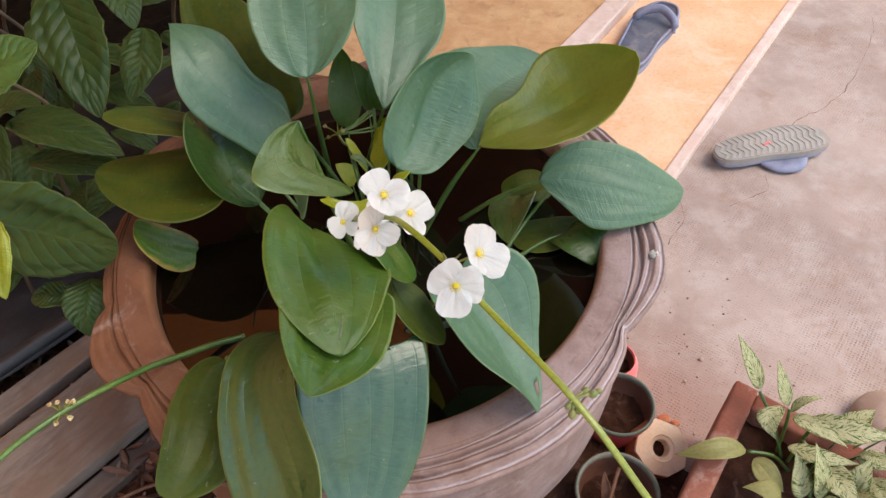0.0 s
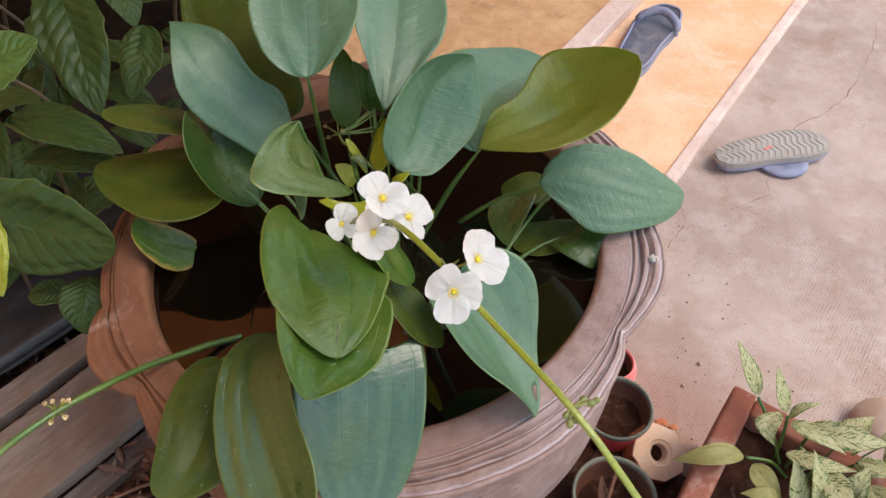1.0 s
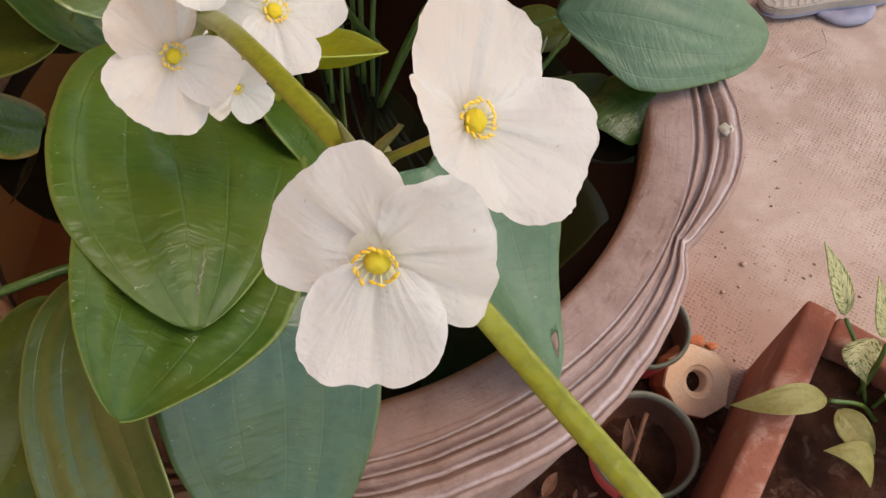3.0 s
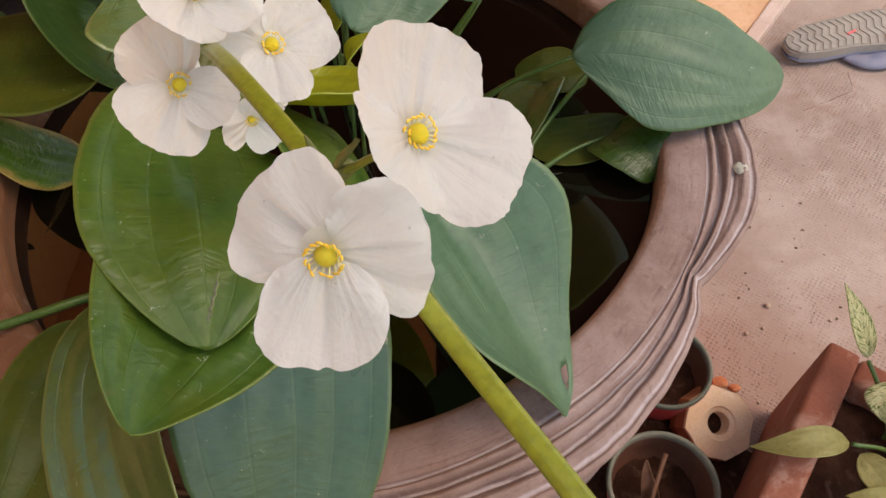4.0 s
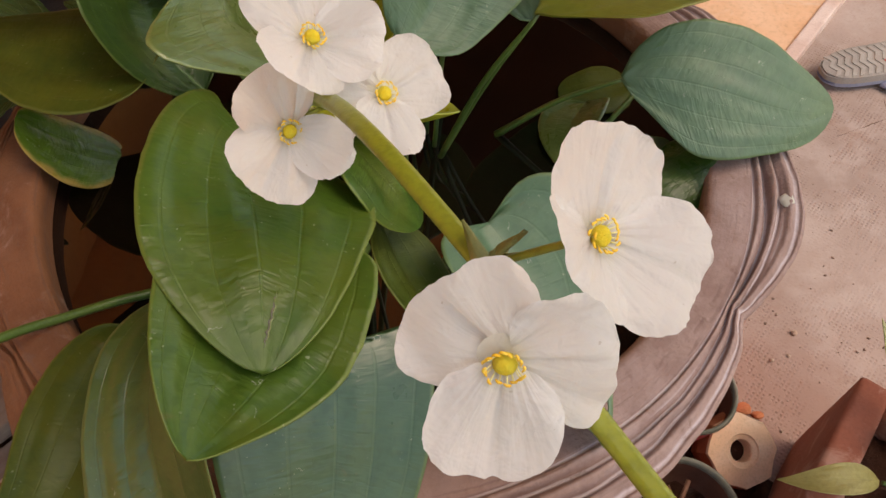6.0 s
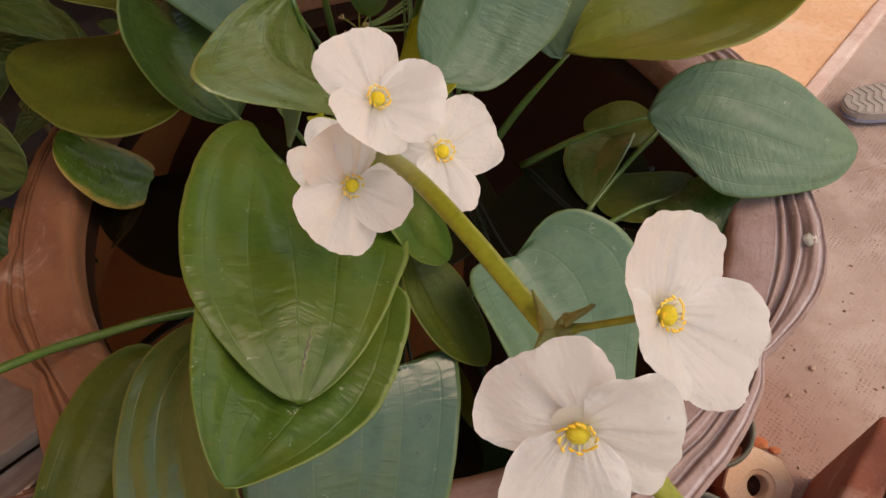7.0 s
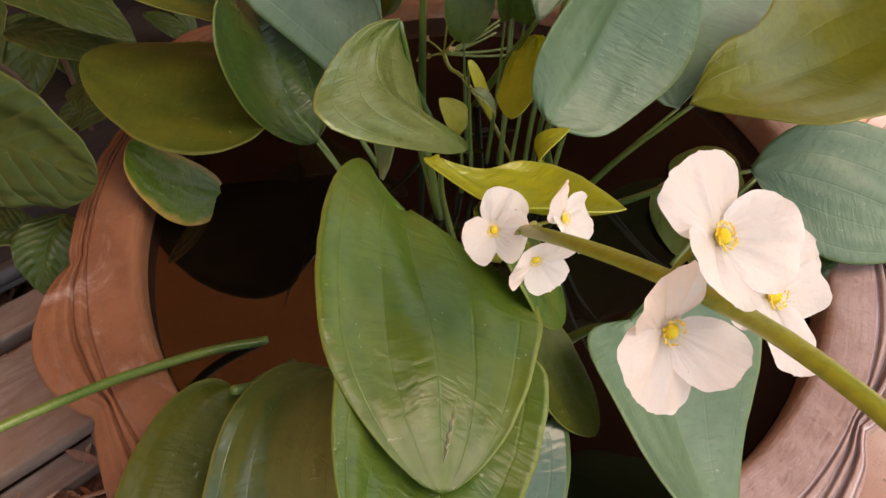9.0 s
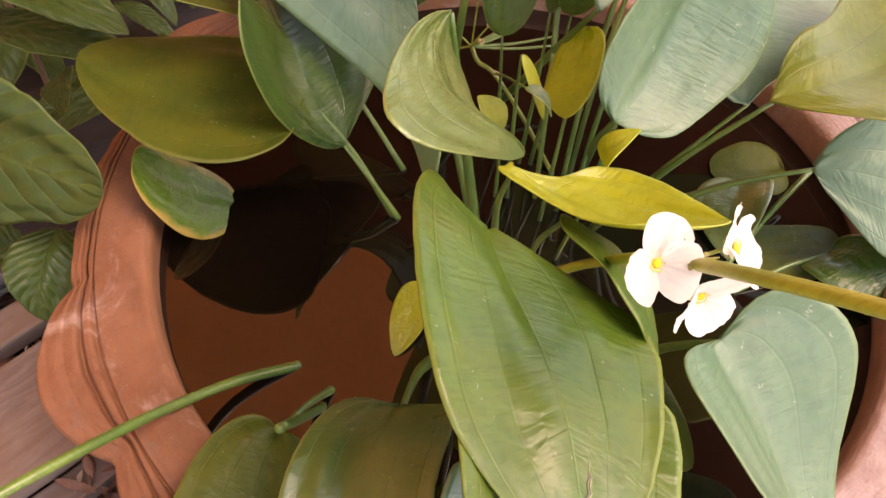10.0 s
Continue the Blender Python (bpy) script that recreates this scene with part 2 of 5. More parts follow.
LEAF_SPOT = leaf_material("speckled_leaf", (0.055, 0.10, 0.022), (0.13, 0.18, 0.035), (0.45, 0.45, 0.2), rough=0.5, veins=1.0, gloss=0.4, spots=(0.60, 0.55, 0.30), specks=0.1)


LEAF_FADED = leaf_material("faded_leaf", (0.26, 0.235, 0.07), (0.42, 0.37, 0.15), (0.45, 0.45, 0.2), rough=0.5, veins=1.0, gloss=0.4, specks=0.1)


def stem_material(name, a, b, rough=0.35):
    n = Nodes(name)
    obj = n.coords()
    long = n.noise(n.scaled(obj, (1, 1, 0.12)), 500, 2)
    col = n.mix(n.step(n.noise(obj, 14, 3), 0.35, 0.65), a, b)
    col = n.mix(n.math('MULTIPLY', n.step(long, 0.4, 0.65), 0.35), col, tuple(c * 0.55 for c in a))
    return n.done(col, rough, n.bump(long, 0.3, 0.0005))


STEM = stem_material("green_stem", (0.046, 0.098, 0.018), (0.092, 0.150, 0.030))
BRANCH = stem_material("brown_stem", (0.06, 0.035, 0.02), (0.10, 0.06, 0.03), 0.7)
STALK = stem_material("flower_stalk", (0.14, 0.165, 0.014), (0.2, 0.215, 0.02))


def petal_material():
    n = Nodes("petal")
    uv = n.add("ShaderNodeUVMap").outputs[0]
    sep = n.add("ShaderNodeSeparateXYZ", Vector=uv)
    # fine veins that fan out from the base
    fan = n.noise(n.scaled(uv, (30.0, 1.1, 1.0)), 1.0, 3, 0.55, 0.3)
    fold = n.noise(n.scaled(uv, (9.0, 0.8, 1.0)), 1.0, 2, 0.5, 0.4)
    soft = n.noise(n.coords(), 260, 3)
    col = n.mix(n.math('MULTIPLY', n.step(fan, 0.42, 0.66), 0.12), (0.79, 0.79, 0.785), (0.64, 0.635, 0.62))
    heart = n.step(sep.outputs[1], 0.10, 0.34, 0.35, 0.0)
    col = n.mix(heart, col, (0.68, 0.66, 0.42))
    bruise = n.step(n.noise(n.coords(), 620, 2, 0.5), 0.745, 0.77)
    col = n.mix(n.math('MULTIPLY', bruise, 0.5), col, (0.35, 0.28, 0.2))
    crumple = n.noise(n.coords(), 190, 3, 0.55, 0.4)
    nor = n.bump(n.math('ADD', n.math('MULTIPLY', fan, 0.22), n.math('ADD', n.math('MULTIPLY', fold, 1.1), n.math('ADD', crumple, n.math('MULTIPLY', soft, 0.2)))), 0.7, 0.0012)
    n.done(col, 0.42, nor, Specular_IOR_Level=0.4)
    tr = n.add("ShaderNodeBsdfTranslucent", Color=n.mix(0.6, col, (0.79, 0.755, 0.71)), Normal=nor)
    mx = n.add("ShaderNodeMixShader", Fac=0.6)
    n.t.links.new(n.b.outputs[0], mx.inputs[1])
    n.t.links.new(tr.outputs[0], mx.inputs[2])
    n.t.links.new(mx.outputs[0], n.t.nodes["Material Output"].inputs[0])
    return n.m


PETAL = petal_material()


def plain(name, a, b, rough=0.6, scale=20.0, bump=0.3, depth=0.002, spec=0.4, dirt=None, dirt_amount=0.5):
    """A mottled surface: two tones, fine grain, stains and relief."""
    n = Nodes(name)
    obj = n.coords()
    big = n.noise(obj, scale * 0.3, 4, 0.6)
    mid = n.noise(obj, scale, 5, 0.6)
    grain = n.noise(obj, scale * 12, 3, 0.6)
    col = n.mix(n.step(n.math('ADD', n.math('MULTIPLY', big, 0.6), n.math('MULTIPLY', mid, 0.4)), 0.38, 0.62), a, b)
    col = n.mix(n.math('MULTIPLY', n.step(grain, 0.45, 0.75), 0.3), col, tuple(c * 0.55 for c in a))
    if dirt:
        col = n.mix(n.math('MULTIPLY', n.step(n.noise(obj, scale * 0.8, 6, 0.7, 0.8), 0.52, 0.66), dirt_amount), col, dirt)
    nor = n.bump(n.math('ADD', mid, n.math('MULTIPLY', grain, 0.5)), bump, depth)
    return n.done(col, n.math('ADD', n.math('MULTIPLY', mid, 0.2), rough - 0.1), nor, Specular_IOR_Level=spec)


YELLOW = plain("flower_centre", (0.70, 0.49, 0.02), (0.60, 0.49, 0.04), 0.6, 900, 0.8, 0.0006)
FILAMENT = plain("filament", (0.72, 0.66, 0.25), (0.78, 0.70, 0.34), 0.6, 900, 0.3, 0.0003)
ANTHER = plain("anther", (0.78, 0.42, 0.02), (0.8, 0.55, 0.08), 0.6, 900, 0.5, 0.0004)
BUD = plain("bud", (0.11, 0.13, 0.03), (0.20, 0.19, 0.06), 0.5, 300, 0.4, 0.0005)
DRY_HUSK = plain("dry_husk", (0.33, 0.2, 0.09), (0.55, 0.42, 0.22), 0.7, 300, 0.5, 0.0006)
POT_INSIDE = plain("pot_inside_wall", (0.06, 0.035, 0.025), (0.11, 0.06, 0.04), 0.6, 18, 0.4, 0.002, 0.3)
CLAY_RED = plain("red_clay", (0.20, 0.06, 0.036), (0.255, 0.096, 0.064), 0.8, 22, 0.6, 0.003, 0.2, dirt=(0.34, 0.2, 0.16), dirt_amount=0.6)
CLAY_PALE = plain("pale_clay", (0.80, 0.50, 0.31), (0.84, 0.60, 0.42), 0.75, 30, 0.4, 0.0015, 0.25, dirt=(0.52, 0.31, 0.2), dirt_amount=0.4)
HOLDER_SIDE = plain("orange_clay", (0.42, 0.13, 0.06), (0.52, 0.2, 0.1), 0.8, 30, 0.5, 0.002, 0.2)
PINK_PLASTIC = plain("pink_plastic", (0.80, 0.17, 0.17), (0.84, 0.25, 0.24), 0.45, 25, 0.2, 0.001)
RED_PAINT = plain("red_plastic", (0.72, 0.10, 0.10), (0.78, 0.17, 0.16), 0.45, 25, 0.2, 0.001)
DARK_RIM = plain("dark_green_rim", (0.10, 0.11, 0.08), (0.2, 0.175, 0.135), 0.6, 30, 0.3, 0.001)
POT_LINING = plain("pot_lining", (0.12, 0.045, 0.027), (0.17, 0.07, 0.045), 0.8, 30, 0.4, 0.002, 0.2, dirt=(0.12, 0.06, 0.04))
SOIL = plain("soil", (0.045, 0.017, 0.010), (0.09, 0.036, 0.022), 0.95, 45, 1.0, 0.01, 0.1, dirt=(0.2, 0.11, 0.08))
LITTER = plain("dry_leaf", (0.10, 0.040, 0.023), (0.20, 0.092, 0.055), 0.5, 60, 0.6, 0.002, 0.2, dirt=(0.07, 0.04, 0.03))
GRIT = plain("grit", (0.2, 0.12, 0.09), (0.38, 0.27, 0.22), 0.9, 160, 0.5, 0.001, 0.2)
LITTER_PALE = plain("pale_dry_leaf", (0.33, 0.22, 0.16), (0.44, 0.33, 0.26), 0.75, 60, 0.6, 0.002, 0.2, dirt=(0.2, 0.12, 0.08))
SOLE = plain("sole_rubber", (0.26, 0.225, 0.2), (0.34, 0.3, 0.265), 0.8, 40, 0.3, 0.001, 0.2, dirt=(0.38, 0.27, 0.22))
TREAD = plain("tread_rubber", (0.32, 0.285, 0.252), (0.40, 0.36, 0.32), 0.8, 40, 0.3, 0.001, 0.2, dirt=(0.33, 0.25, 0.21))
SANDAL_BLUE = plain("sandal_rubber", (0.07, 0.075, 0.11), (0.14, 0.14, 0.17), 0.65, 30, 0.3, 0.001, 0.3, dirt=(0.27, 0.23, 0.22))
SANDAL_EDGE = plain("sandal_edge", (0.16, 0.17, 0.26), (0.25, 0.25, 0.33), 0.6, 40, 0.2, 0.001)
STONE = plain("stone", (0.36, 0.24, 0.18), (0.44, 0.32, 0.25), 0.85, 30, 0.5, 0.002, 0.2)
BLACK_SHEET = plain("black_plastic", (0.010, 0.010, 0.013), (0.022, 0.021, 0.025), 0.6, 14, 0.4, 0.004, 0.22, dirt=(0.04, 0.034, 0.032), dirt_amount=0.3)
RUBBER = plain("black_rubber", (0.012, 0.012, 0.016), (0.030, 0.030, 0.034), 0.5, 30, 0.3, 0.001)
EAVE = plain("eave_plaster", (0.78, 0.39, 0.17), (0.84, 0.45, 0.22), 0.85, 3, 0.2, 0.003, 0.2)


def wood_material():
    n = Nodes("weathered_board")
    obj = n.coords()
    grain = n.noise(n.scaled(obj, (2.0, 9, 9)), 5, 5, 0.7, 1.2)
    blot = n.noise(obj, 9, 4)
    col = n.mix(n.step(grain, 0.35, 0.65), (0.13, 0.095, 0.08), (0.19, 0.148, 0.125))
    col = n.mix(n.math('MULTIPLY', n.step(blot, 0.45, 0.65), 0.6), col, (0.13, 0.075, 0.05))
    return n.done(col, 0.7, n.bump(n.math('ADD', grain, n.noise(obj, 60, 4, 0.7)), 0.4, 0.003), Specular_IOR_Level=0.3)


WOOD = wood_material()


def cement_material():
    n = Nodes("cement_floor")
    obj = n.coords()
    turned = n.add("ShaderNodeMapping", Vector=obj)
    turned.inputs[2].default_value = (0, 0, radians(38))
    sep = n.add("ShaderNodeSeparateXYZ", Vector=turned.outputs[0])
    cell = 0.0060
    gx = n.math('PINGPONG', n.math('DIVIDE', sep.outputs[0], cell), 0.5)
    gy = n.math('PINGPONG', n.math('DIVIDE', sep.outputs[1], cell), 0.5)
    pit = n.math('MULTIPLY', n.step(gx, 0.14, 0.34), n.step(gy, 0.14, 0.34))
    wear = n.math('MULTIPLY', n.step(n.noise(obj, 4.2, 5, 0.65), 0.36, 0.54), n.step(n.noise(obj, 50, 3, 0.7), 0.40, 0.60))
    pit = n.math('MULTIPLY', n.math('MULTIPLY', pit, wear), n.step(n.noise(obj, 1.6, 2), 0.38, 0.54))
    big, mid, grain = n.noise(obj, 2.2, 4, 0.6), n.noise(obj, 14, 5, 0.65), n.noise(obj, 190, 3, 0.6)
    col = n.mix(n.step(big, 0.35, 0.65), (0.325, 0.236, 0.198), (0.42, 0.312, 0.264))
    col = n.mix(n.math('MULTIPLY', n.step(mid, 0.42, 0.66), 0.5), col, (0.485, 0.39, 0.343))
    col = n.mix(n.math('MULTIPLY', n.step(n.noise(obj, 34, 4, 0.7), 0.58, 0.7), 0.4), col, (0.34, 0.21, 0.17))
    col = n.mix(n.math('MULTIPLY', n.step(grain, 0.5, 0.75), 0.25), col, (0.25, 0.17, 0.15))
    col = n.mix(n.math('MULTIPLY', n.step(n.noise(obj, 6.5, 6, 0.7, 0.6), 0.54, 0.68), 0.45), col, (0.30, 0.18, 0.13))
    flat = n.add("ShaderNodeSeparateXYZ", Vector=obj)
    away = n.math('SQRT', n.math('ADD', n.math('POWER', n.math('SUBTRACT', flat.outputs[0], 0.44), 2.0), n.math('POWER', n.math('ADD', flat.outputs[1], 0.10), 2.0)))
    earth = n.step(n.math('ADD', away, n.math('MULTIPLY', n.noise(obj, 9, 5, 0.65), 0.35)), 0.22, 0.52, 1.0, 0.0)
    col = n.mix(n.math('MULTIPLY', earth, 0.6), col, (0.27, 0.135, 0.10))
    col = n.mix(n.math('MULTIPLY', pit, 0.5), col, (0.22, 0.125, 0.096))
    h = n.math('ADD', n.math('MULTIPLY', pit, -1.0), n.math('ADD', n.math('MULTIPLY', mid, 0.5), n.math('MULTIPLY', grain, 0.3)))
    return n.done(col, 0.85, n.bump(h, 0.55, 0.0025), Specular_IOR_Level=0.25)


CEMENT = cement_material()
OCHRE = plain("ochre_floor", (0.70, 0.385, 0.21), (0.80, 0.51, 0.33), 0.8, 9, 0.3, 0.002, 0.25, dirt=(0.75, 0.55, 0.4), dirt_amount=0.6)
OCHRE_ROUGH = plain("gritty_ochre_floor", (0.52, 0.29, 0.14), (0.62, 0.38, 0.2), 0.9, 30, 0.7, 0.003, 0.2, dirt=(0.36, 0.19, 0.1), dirt_amount=0.5)
NOSING = plain("pink_nosing", (0.62, 0.44, 0.37), (0.7, 0.55, 0.48), 0.8, 25, 0.3, 0.0015, 0.25, dirt=(0.5, 0.33, 0.27))


def water_material():
    n = Nodes("dark_water")
    nor = n.bump(n.noise(n.coords(), 9, 2), 0.05, 0.004)
    return n.done((0.004, 0.002, 0.0015), 0.02, nor, Specular_IOR_Level=1.0, IOR=1.5)


WATER = water_material()

# ---------------------------------------------------------------- ground and floors
ground = link_mesh("ground", (lambda b: (bmesh.ops.create_grid(b, x_segments=8, y_segments=8, size=60), b)[1])(bmesh.new()), CEMENT, smooth=False)
tagged(ground, "worn pinkish cement floor with a cross-hatched print", "floor", kind="structure")

ALONG = math.atan2(0.65, 0.49)
def slab(name, at_line, width, height, material, label, category, start=-0.25):
    """A raised strip of floor along the step's direction. at_line: a point on its near edge; width: away to its left."""
    d = Vector((math.cos(ALONG), math.sin(ALONG), 0))
    left = Vector((-d.y, d.x, 0))
    mid = Vector((*at_line, 0)) + d * (start + 3.2) + left * (width / 2)
    ob = link_mesh(name, box((6.4, width, height + 0.2), 0.004, (mid.x, mid.y, height / 2 - 0.1), ALONG), material, smooth=False)
    return tagged(ob, label, category, kind="structure")

STEP = Vector((0.6224, 0.5352))
perp = Vector((-math.sin(ALONG), math.cos(ALONG)))
slab("trim_1", STEP, 0.026, 0.024, NOSING, "pale plastered edge of a low floor step", "step edge")
slab("floor_1", STEP + perp * 0.026, 0.345, 0.018, OCHRE, "smooth ochre painted floor strip", "floor")
slab("trim_2", STEP + perp * 0.371, 0.057, 0.05, NOSING, "pale pink plastered step nosing", "step edge")
slab("floor_2", STEP + perp * 0.428, 3.0, 0.044, OCHRE_ROUGH, "gritty ochre veranda floor", "floor", -0.6)

CRACK = plain("crack_dirt", (0.19, 0.12, 0.095), (0.26, 0.17, 0.14), 0.9, 60, 0.4, 0.001, 0.1)
for line in (((1.28, 1.10), (1.235, 1.0), (1.115, 0.83), (1.015, 0.735), (0.93, 0.69), (0.895, 0.60)), ((0.806, 0.52), (0.79, 0.47), (0.70, 0.43)), ((0.60, 0.475), (0.60, 0.41), (0.55, 0.33))):
    jag = []
    for k, p in enumerate(arc([(*q, 0.0) for q in line], 7)):
        jag.append(p + Vector((0.006 * noise.noise(p * 31), 0.006 * noise.noise(p * 37 + Vector((4, 0, 0))), 0)))
    ob = link_mesh("floor_crack", tube(jag, [0.0002 + 0.0019 * abs(noise.noise(p * 40)) for p in jag], 5), CRACK)
    tagged(ob, "thin dark crack in the cement floor", "crack", kind="structure")

# ---------------------------------------------------------------- the big pot
PINCH = [radians(d) for d in (-190, -162, -138.5, -100, -30, 8, 40, 72, 104, 137, 170, 198)]
def lip(r, z, a):
    """The scalloped lip with its hand-drawn folds."""
    a = a - 2 * math.pi if a > math.pi else a
    lo = max(p for p in PINCH if p <= a)
    hi = min(p for p in PINCH if p > a)
    s = math.sin(math.pi * (a - lo) / (hi - lo)) ** 0.85
    if hi == PINCH[1] or a > PINCH[-2]:
        s *= 0.2
    if r > 0.3265 and z > 0.40:
        k = min(1.0, (r - 0.3265) / 0.027)
        ca = Vector((math.cos(a), math.sin(a), 0))
        plain_side = min(1.0, max(0.22, 0.22 + (ca.x + 0.45) * 2.0))
        if z > 0.444:
            # hand-drawn grooves that wander round the lip
            for place, wander, wide, deep in ((0.05, 0.04, 0.045, 0.0042), (0.32, 0.12, 0.045, 0.0065), (0.62, 0.15, 0.05, 0.0055)):
                mid = place + wander * (noise.noise(ca * 2.6 + Vector((0, 0, place * 30))) + 0.35 * noise.noise(ca * 9 + Vector((0, 0, place * 50))))
                z -= deep * (1.0 if place < 0.4 else plain_side) * math.exp(-((k - mid) / wide) ** 2) * (0.8 + 0.6 * noise.noise(ca * 5 + Vector((0, 9, place * 40))))
            z += (0.0026 * math.sin(2 * math.pi * (k - 0.05) * 3.2) + 0.0012 * noise.noise(Vector((k * 5, a * 9, 1)))) * min(1, 5 * k) * (0.4 + 0.6 * s) * plain_side
        wob = 0.0012 * math.sin(7 * a + 1) + 0.001 * math.sin(17 * a) + 0.0014 * noise.noise(ca * 20)
        r = r + k * (0.027 * s - 0.012) + wob * k
        z = z + k * 0.005 * (s - 0.6)
    r += 0.0012 * math.sin(3 * a + 0.7)
    return r, z + 0.0012 * math.sin(4 * a) + 0.0006 * noise.noise(Vector((r * 60 * math.cos(a), r * 60 * math.sin(a), 0)))

def pot_material():
    n = Nodes("pot_terracotta")
    obj = n.coords()
    sep = n.add("ShaderNodeSeparateXYZ", Vector=obj)
    big, mid, grain = n.noise(obj, 5, 4, 0.6), n.noise(obj, 24, 5, 0.65), n.noise(obj, 260, 3, 0.6)
    # dusty on the path side, bare clay under the shrub, coloured darker for shade
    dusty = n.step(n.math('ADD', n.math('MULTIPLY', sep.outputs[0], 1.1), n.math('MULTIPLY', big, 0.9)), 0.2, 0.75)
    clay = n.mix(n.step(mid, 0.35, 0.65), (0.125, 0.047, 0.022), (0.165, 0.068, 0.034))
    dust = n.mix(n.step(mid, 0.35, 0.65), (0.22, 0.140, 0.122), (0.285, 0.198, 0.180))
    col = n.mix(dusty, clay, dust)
    radius = n.math('SQRT', n.math('ADD', n.math('POWER', sep.outputs[0], 2.0), n.math('POWER', sep.outputs[1], 2.0)))
    rubbed = n.step(n.math('ADD', radius, n.math('MULTIPLY', n.noise(obj, 30, 3), 0.008)), 0.2935, 0.301, 1.0, 0.0)
    col = n.mix(n.math('MULTIPLY', rubbed, 0.7), col, (0.21, 0.085, 0.04))
    # crests take pale dust and a painted bluish highlight
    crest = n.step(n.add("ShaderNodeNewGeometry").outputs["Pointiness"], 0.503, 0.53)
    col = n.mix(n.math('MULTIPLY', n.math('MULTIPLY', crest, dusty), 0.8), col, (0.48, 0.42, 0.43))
    col = n.mix(n.math('MULTIPLY', n.step(n.noise(obj, 13, 6, 0.7, 0.8), 0.55, 0.7), 0.45), col, (0.36, 0.265, 0.235))
    col = n.mix(n.math('MULTIPLY', n.step(n.noise(obj, 42, 6, 0.75, 0.7), 0.57, 0.68), 0.55), col, (0.13, 0.07, 0.052))
    col = n.mix(n.math('MULTIPLY', n.step(grain, 0.48, 0.75), 0.25), col, (0.15, 0.085, 0.065))
    # fine drawn lines left by the potter's tool
    lines = n.add("ShaderNodeCombineXYZ", X=n.math('MULTIPLY_ADD', radius, 240.0, n.math('MULTIPLY', mid, 1.6)), Y=n.math('MULTIPLY', sep.outputs[2], 240.0), Z=n.math('MULTIPLY', big, 9.0))
    drawn = n.noise(lines.outputs[0], 1.0, 3, 0.6)
    worn = n.noise(obj, 95, 4, 0.7)
    col = n.mix(n.math('MULTIPLY', n.step(drawn, 0.56, 0.68), 0.35), col, (0.10, 0.055, 0.045))
    height = n.math('ADD', n.math('ADD', mid, n.math('MULTIPLY', grain, 0.4)), n.math('SUBTRACT', n.math('MULTIPLY', worn, 0.7), n.math('MULTIPLY', drawn, 0.5)))
    nor = n.bump(height, 0.65, 0.0028)
    return n.done(col, 0.78, nor, Specular_IOR_Level=0.3)


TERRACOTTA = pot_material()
pot = thing("water_pot", "large round terracotta water pot with a scalloped lip", "pot")
profile = [(0.289, 0.40), (0.2885, 0.445), (0.2895, 0.4535), (0.293, 0.4585), (0.299, 0.460), (0.310, 0.4605), (0.320, 0.4603)]
profile += [(0.3255 + 0.0295 * k / 60, 0.4600 - 0.0085 * (k / 60) ** 1.6) for k in range(61)]
profile += [(0.3568, 0.4480), (0.3565, 0.4440), (0.3545, 0.4390), (0.3490, 0.4330), (0.3400, 0.428), (0.3320, 0.415), (0.3280, 0.395), (0.3300, 0.36),
            (0.3380, 0.31), (0.3420, 0.26), (0.338, 0.2), (0.32, 0.13), (0.29, 0.06), (0.262, 0.004), (0.255, 0.0), (0.0, 0.0)]
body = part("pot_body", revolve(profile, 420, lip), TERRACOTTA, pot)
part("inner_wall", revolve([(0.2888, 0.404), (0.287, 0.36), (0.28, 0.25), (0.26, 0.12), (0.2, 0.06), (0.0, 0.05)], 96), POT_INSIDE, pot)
bm = bmesh.new()
bmesh.ops.create_circle(bm, cap_ends=True, segments=96, radius=0.2875)
water = link_mesh("water", bm, WATER, smooth=False)
water.location.z = 0.430
tagged(water, "still dark water in the pot", "water", kind="structure")
spot = part("shell_spot", (lambda b: (bmesh.ops.create_uvsphere(b, u_segments=14, v_segments=8, radius=0.0056), [setattr(v, "co", v.co * (1 + 0.55 * noise.noise(v.co * 420)) * (0.55 if math.hypot(v.co.x, v.co.y) < 0.002 else 1)) for v in b.verts], bmesh.ops.scale(b, vec=(1, 1.2, 0.4), verts=b.verts), b)[3])(bmesh.new()), PETAL, pot, "small white chip on the lip")
spot.location = (0.3490, -0.0667, 0.4565)


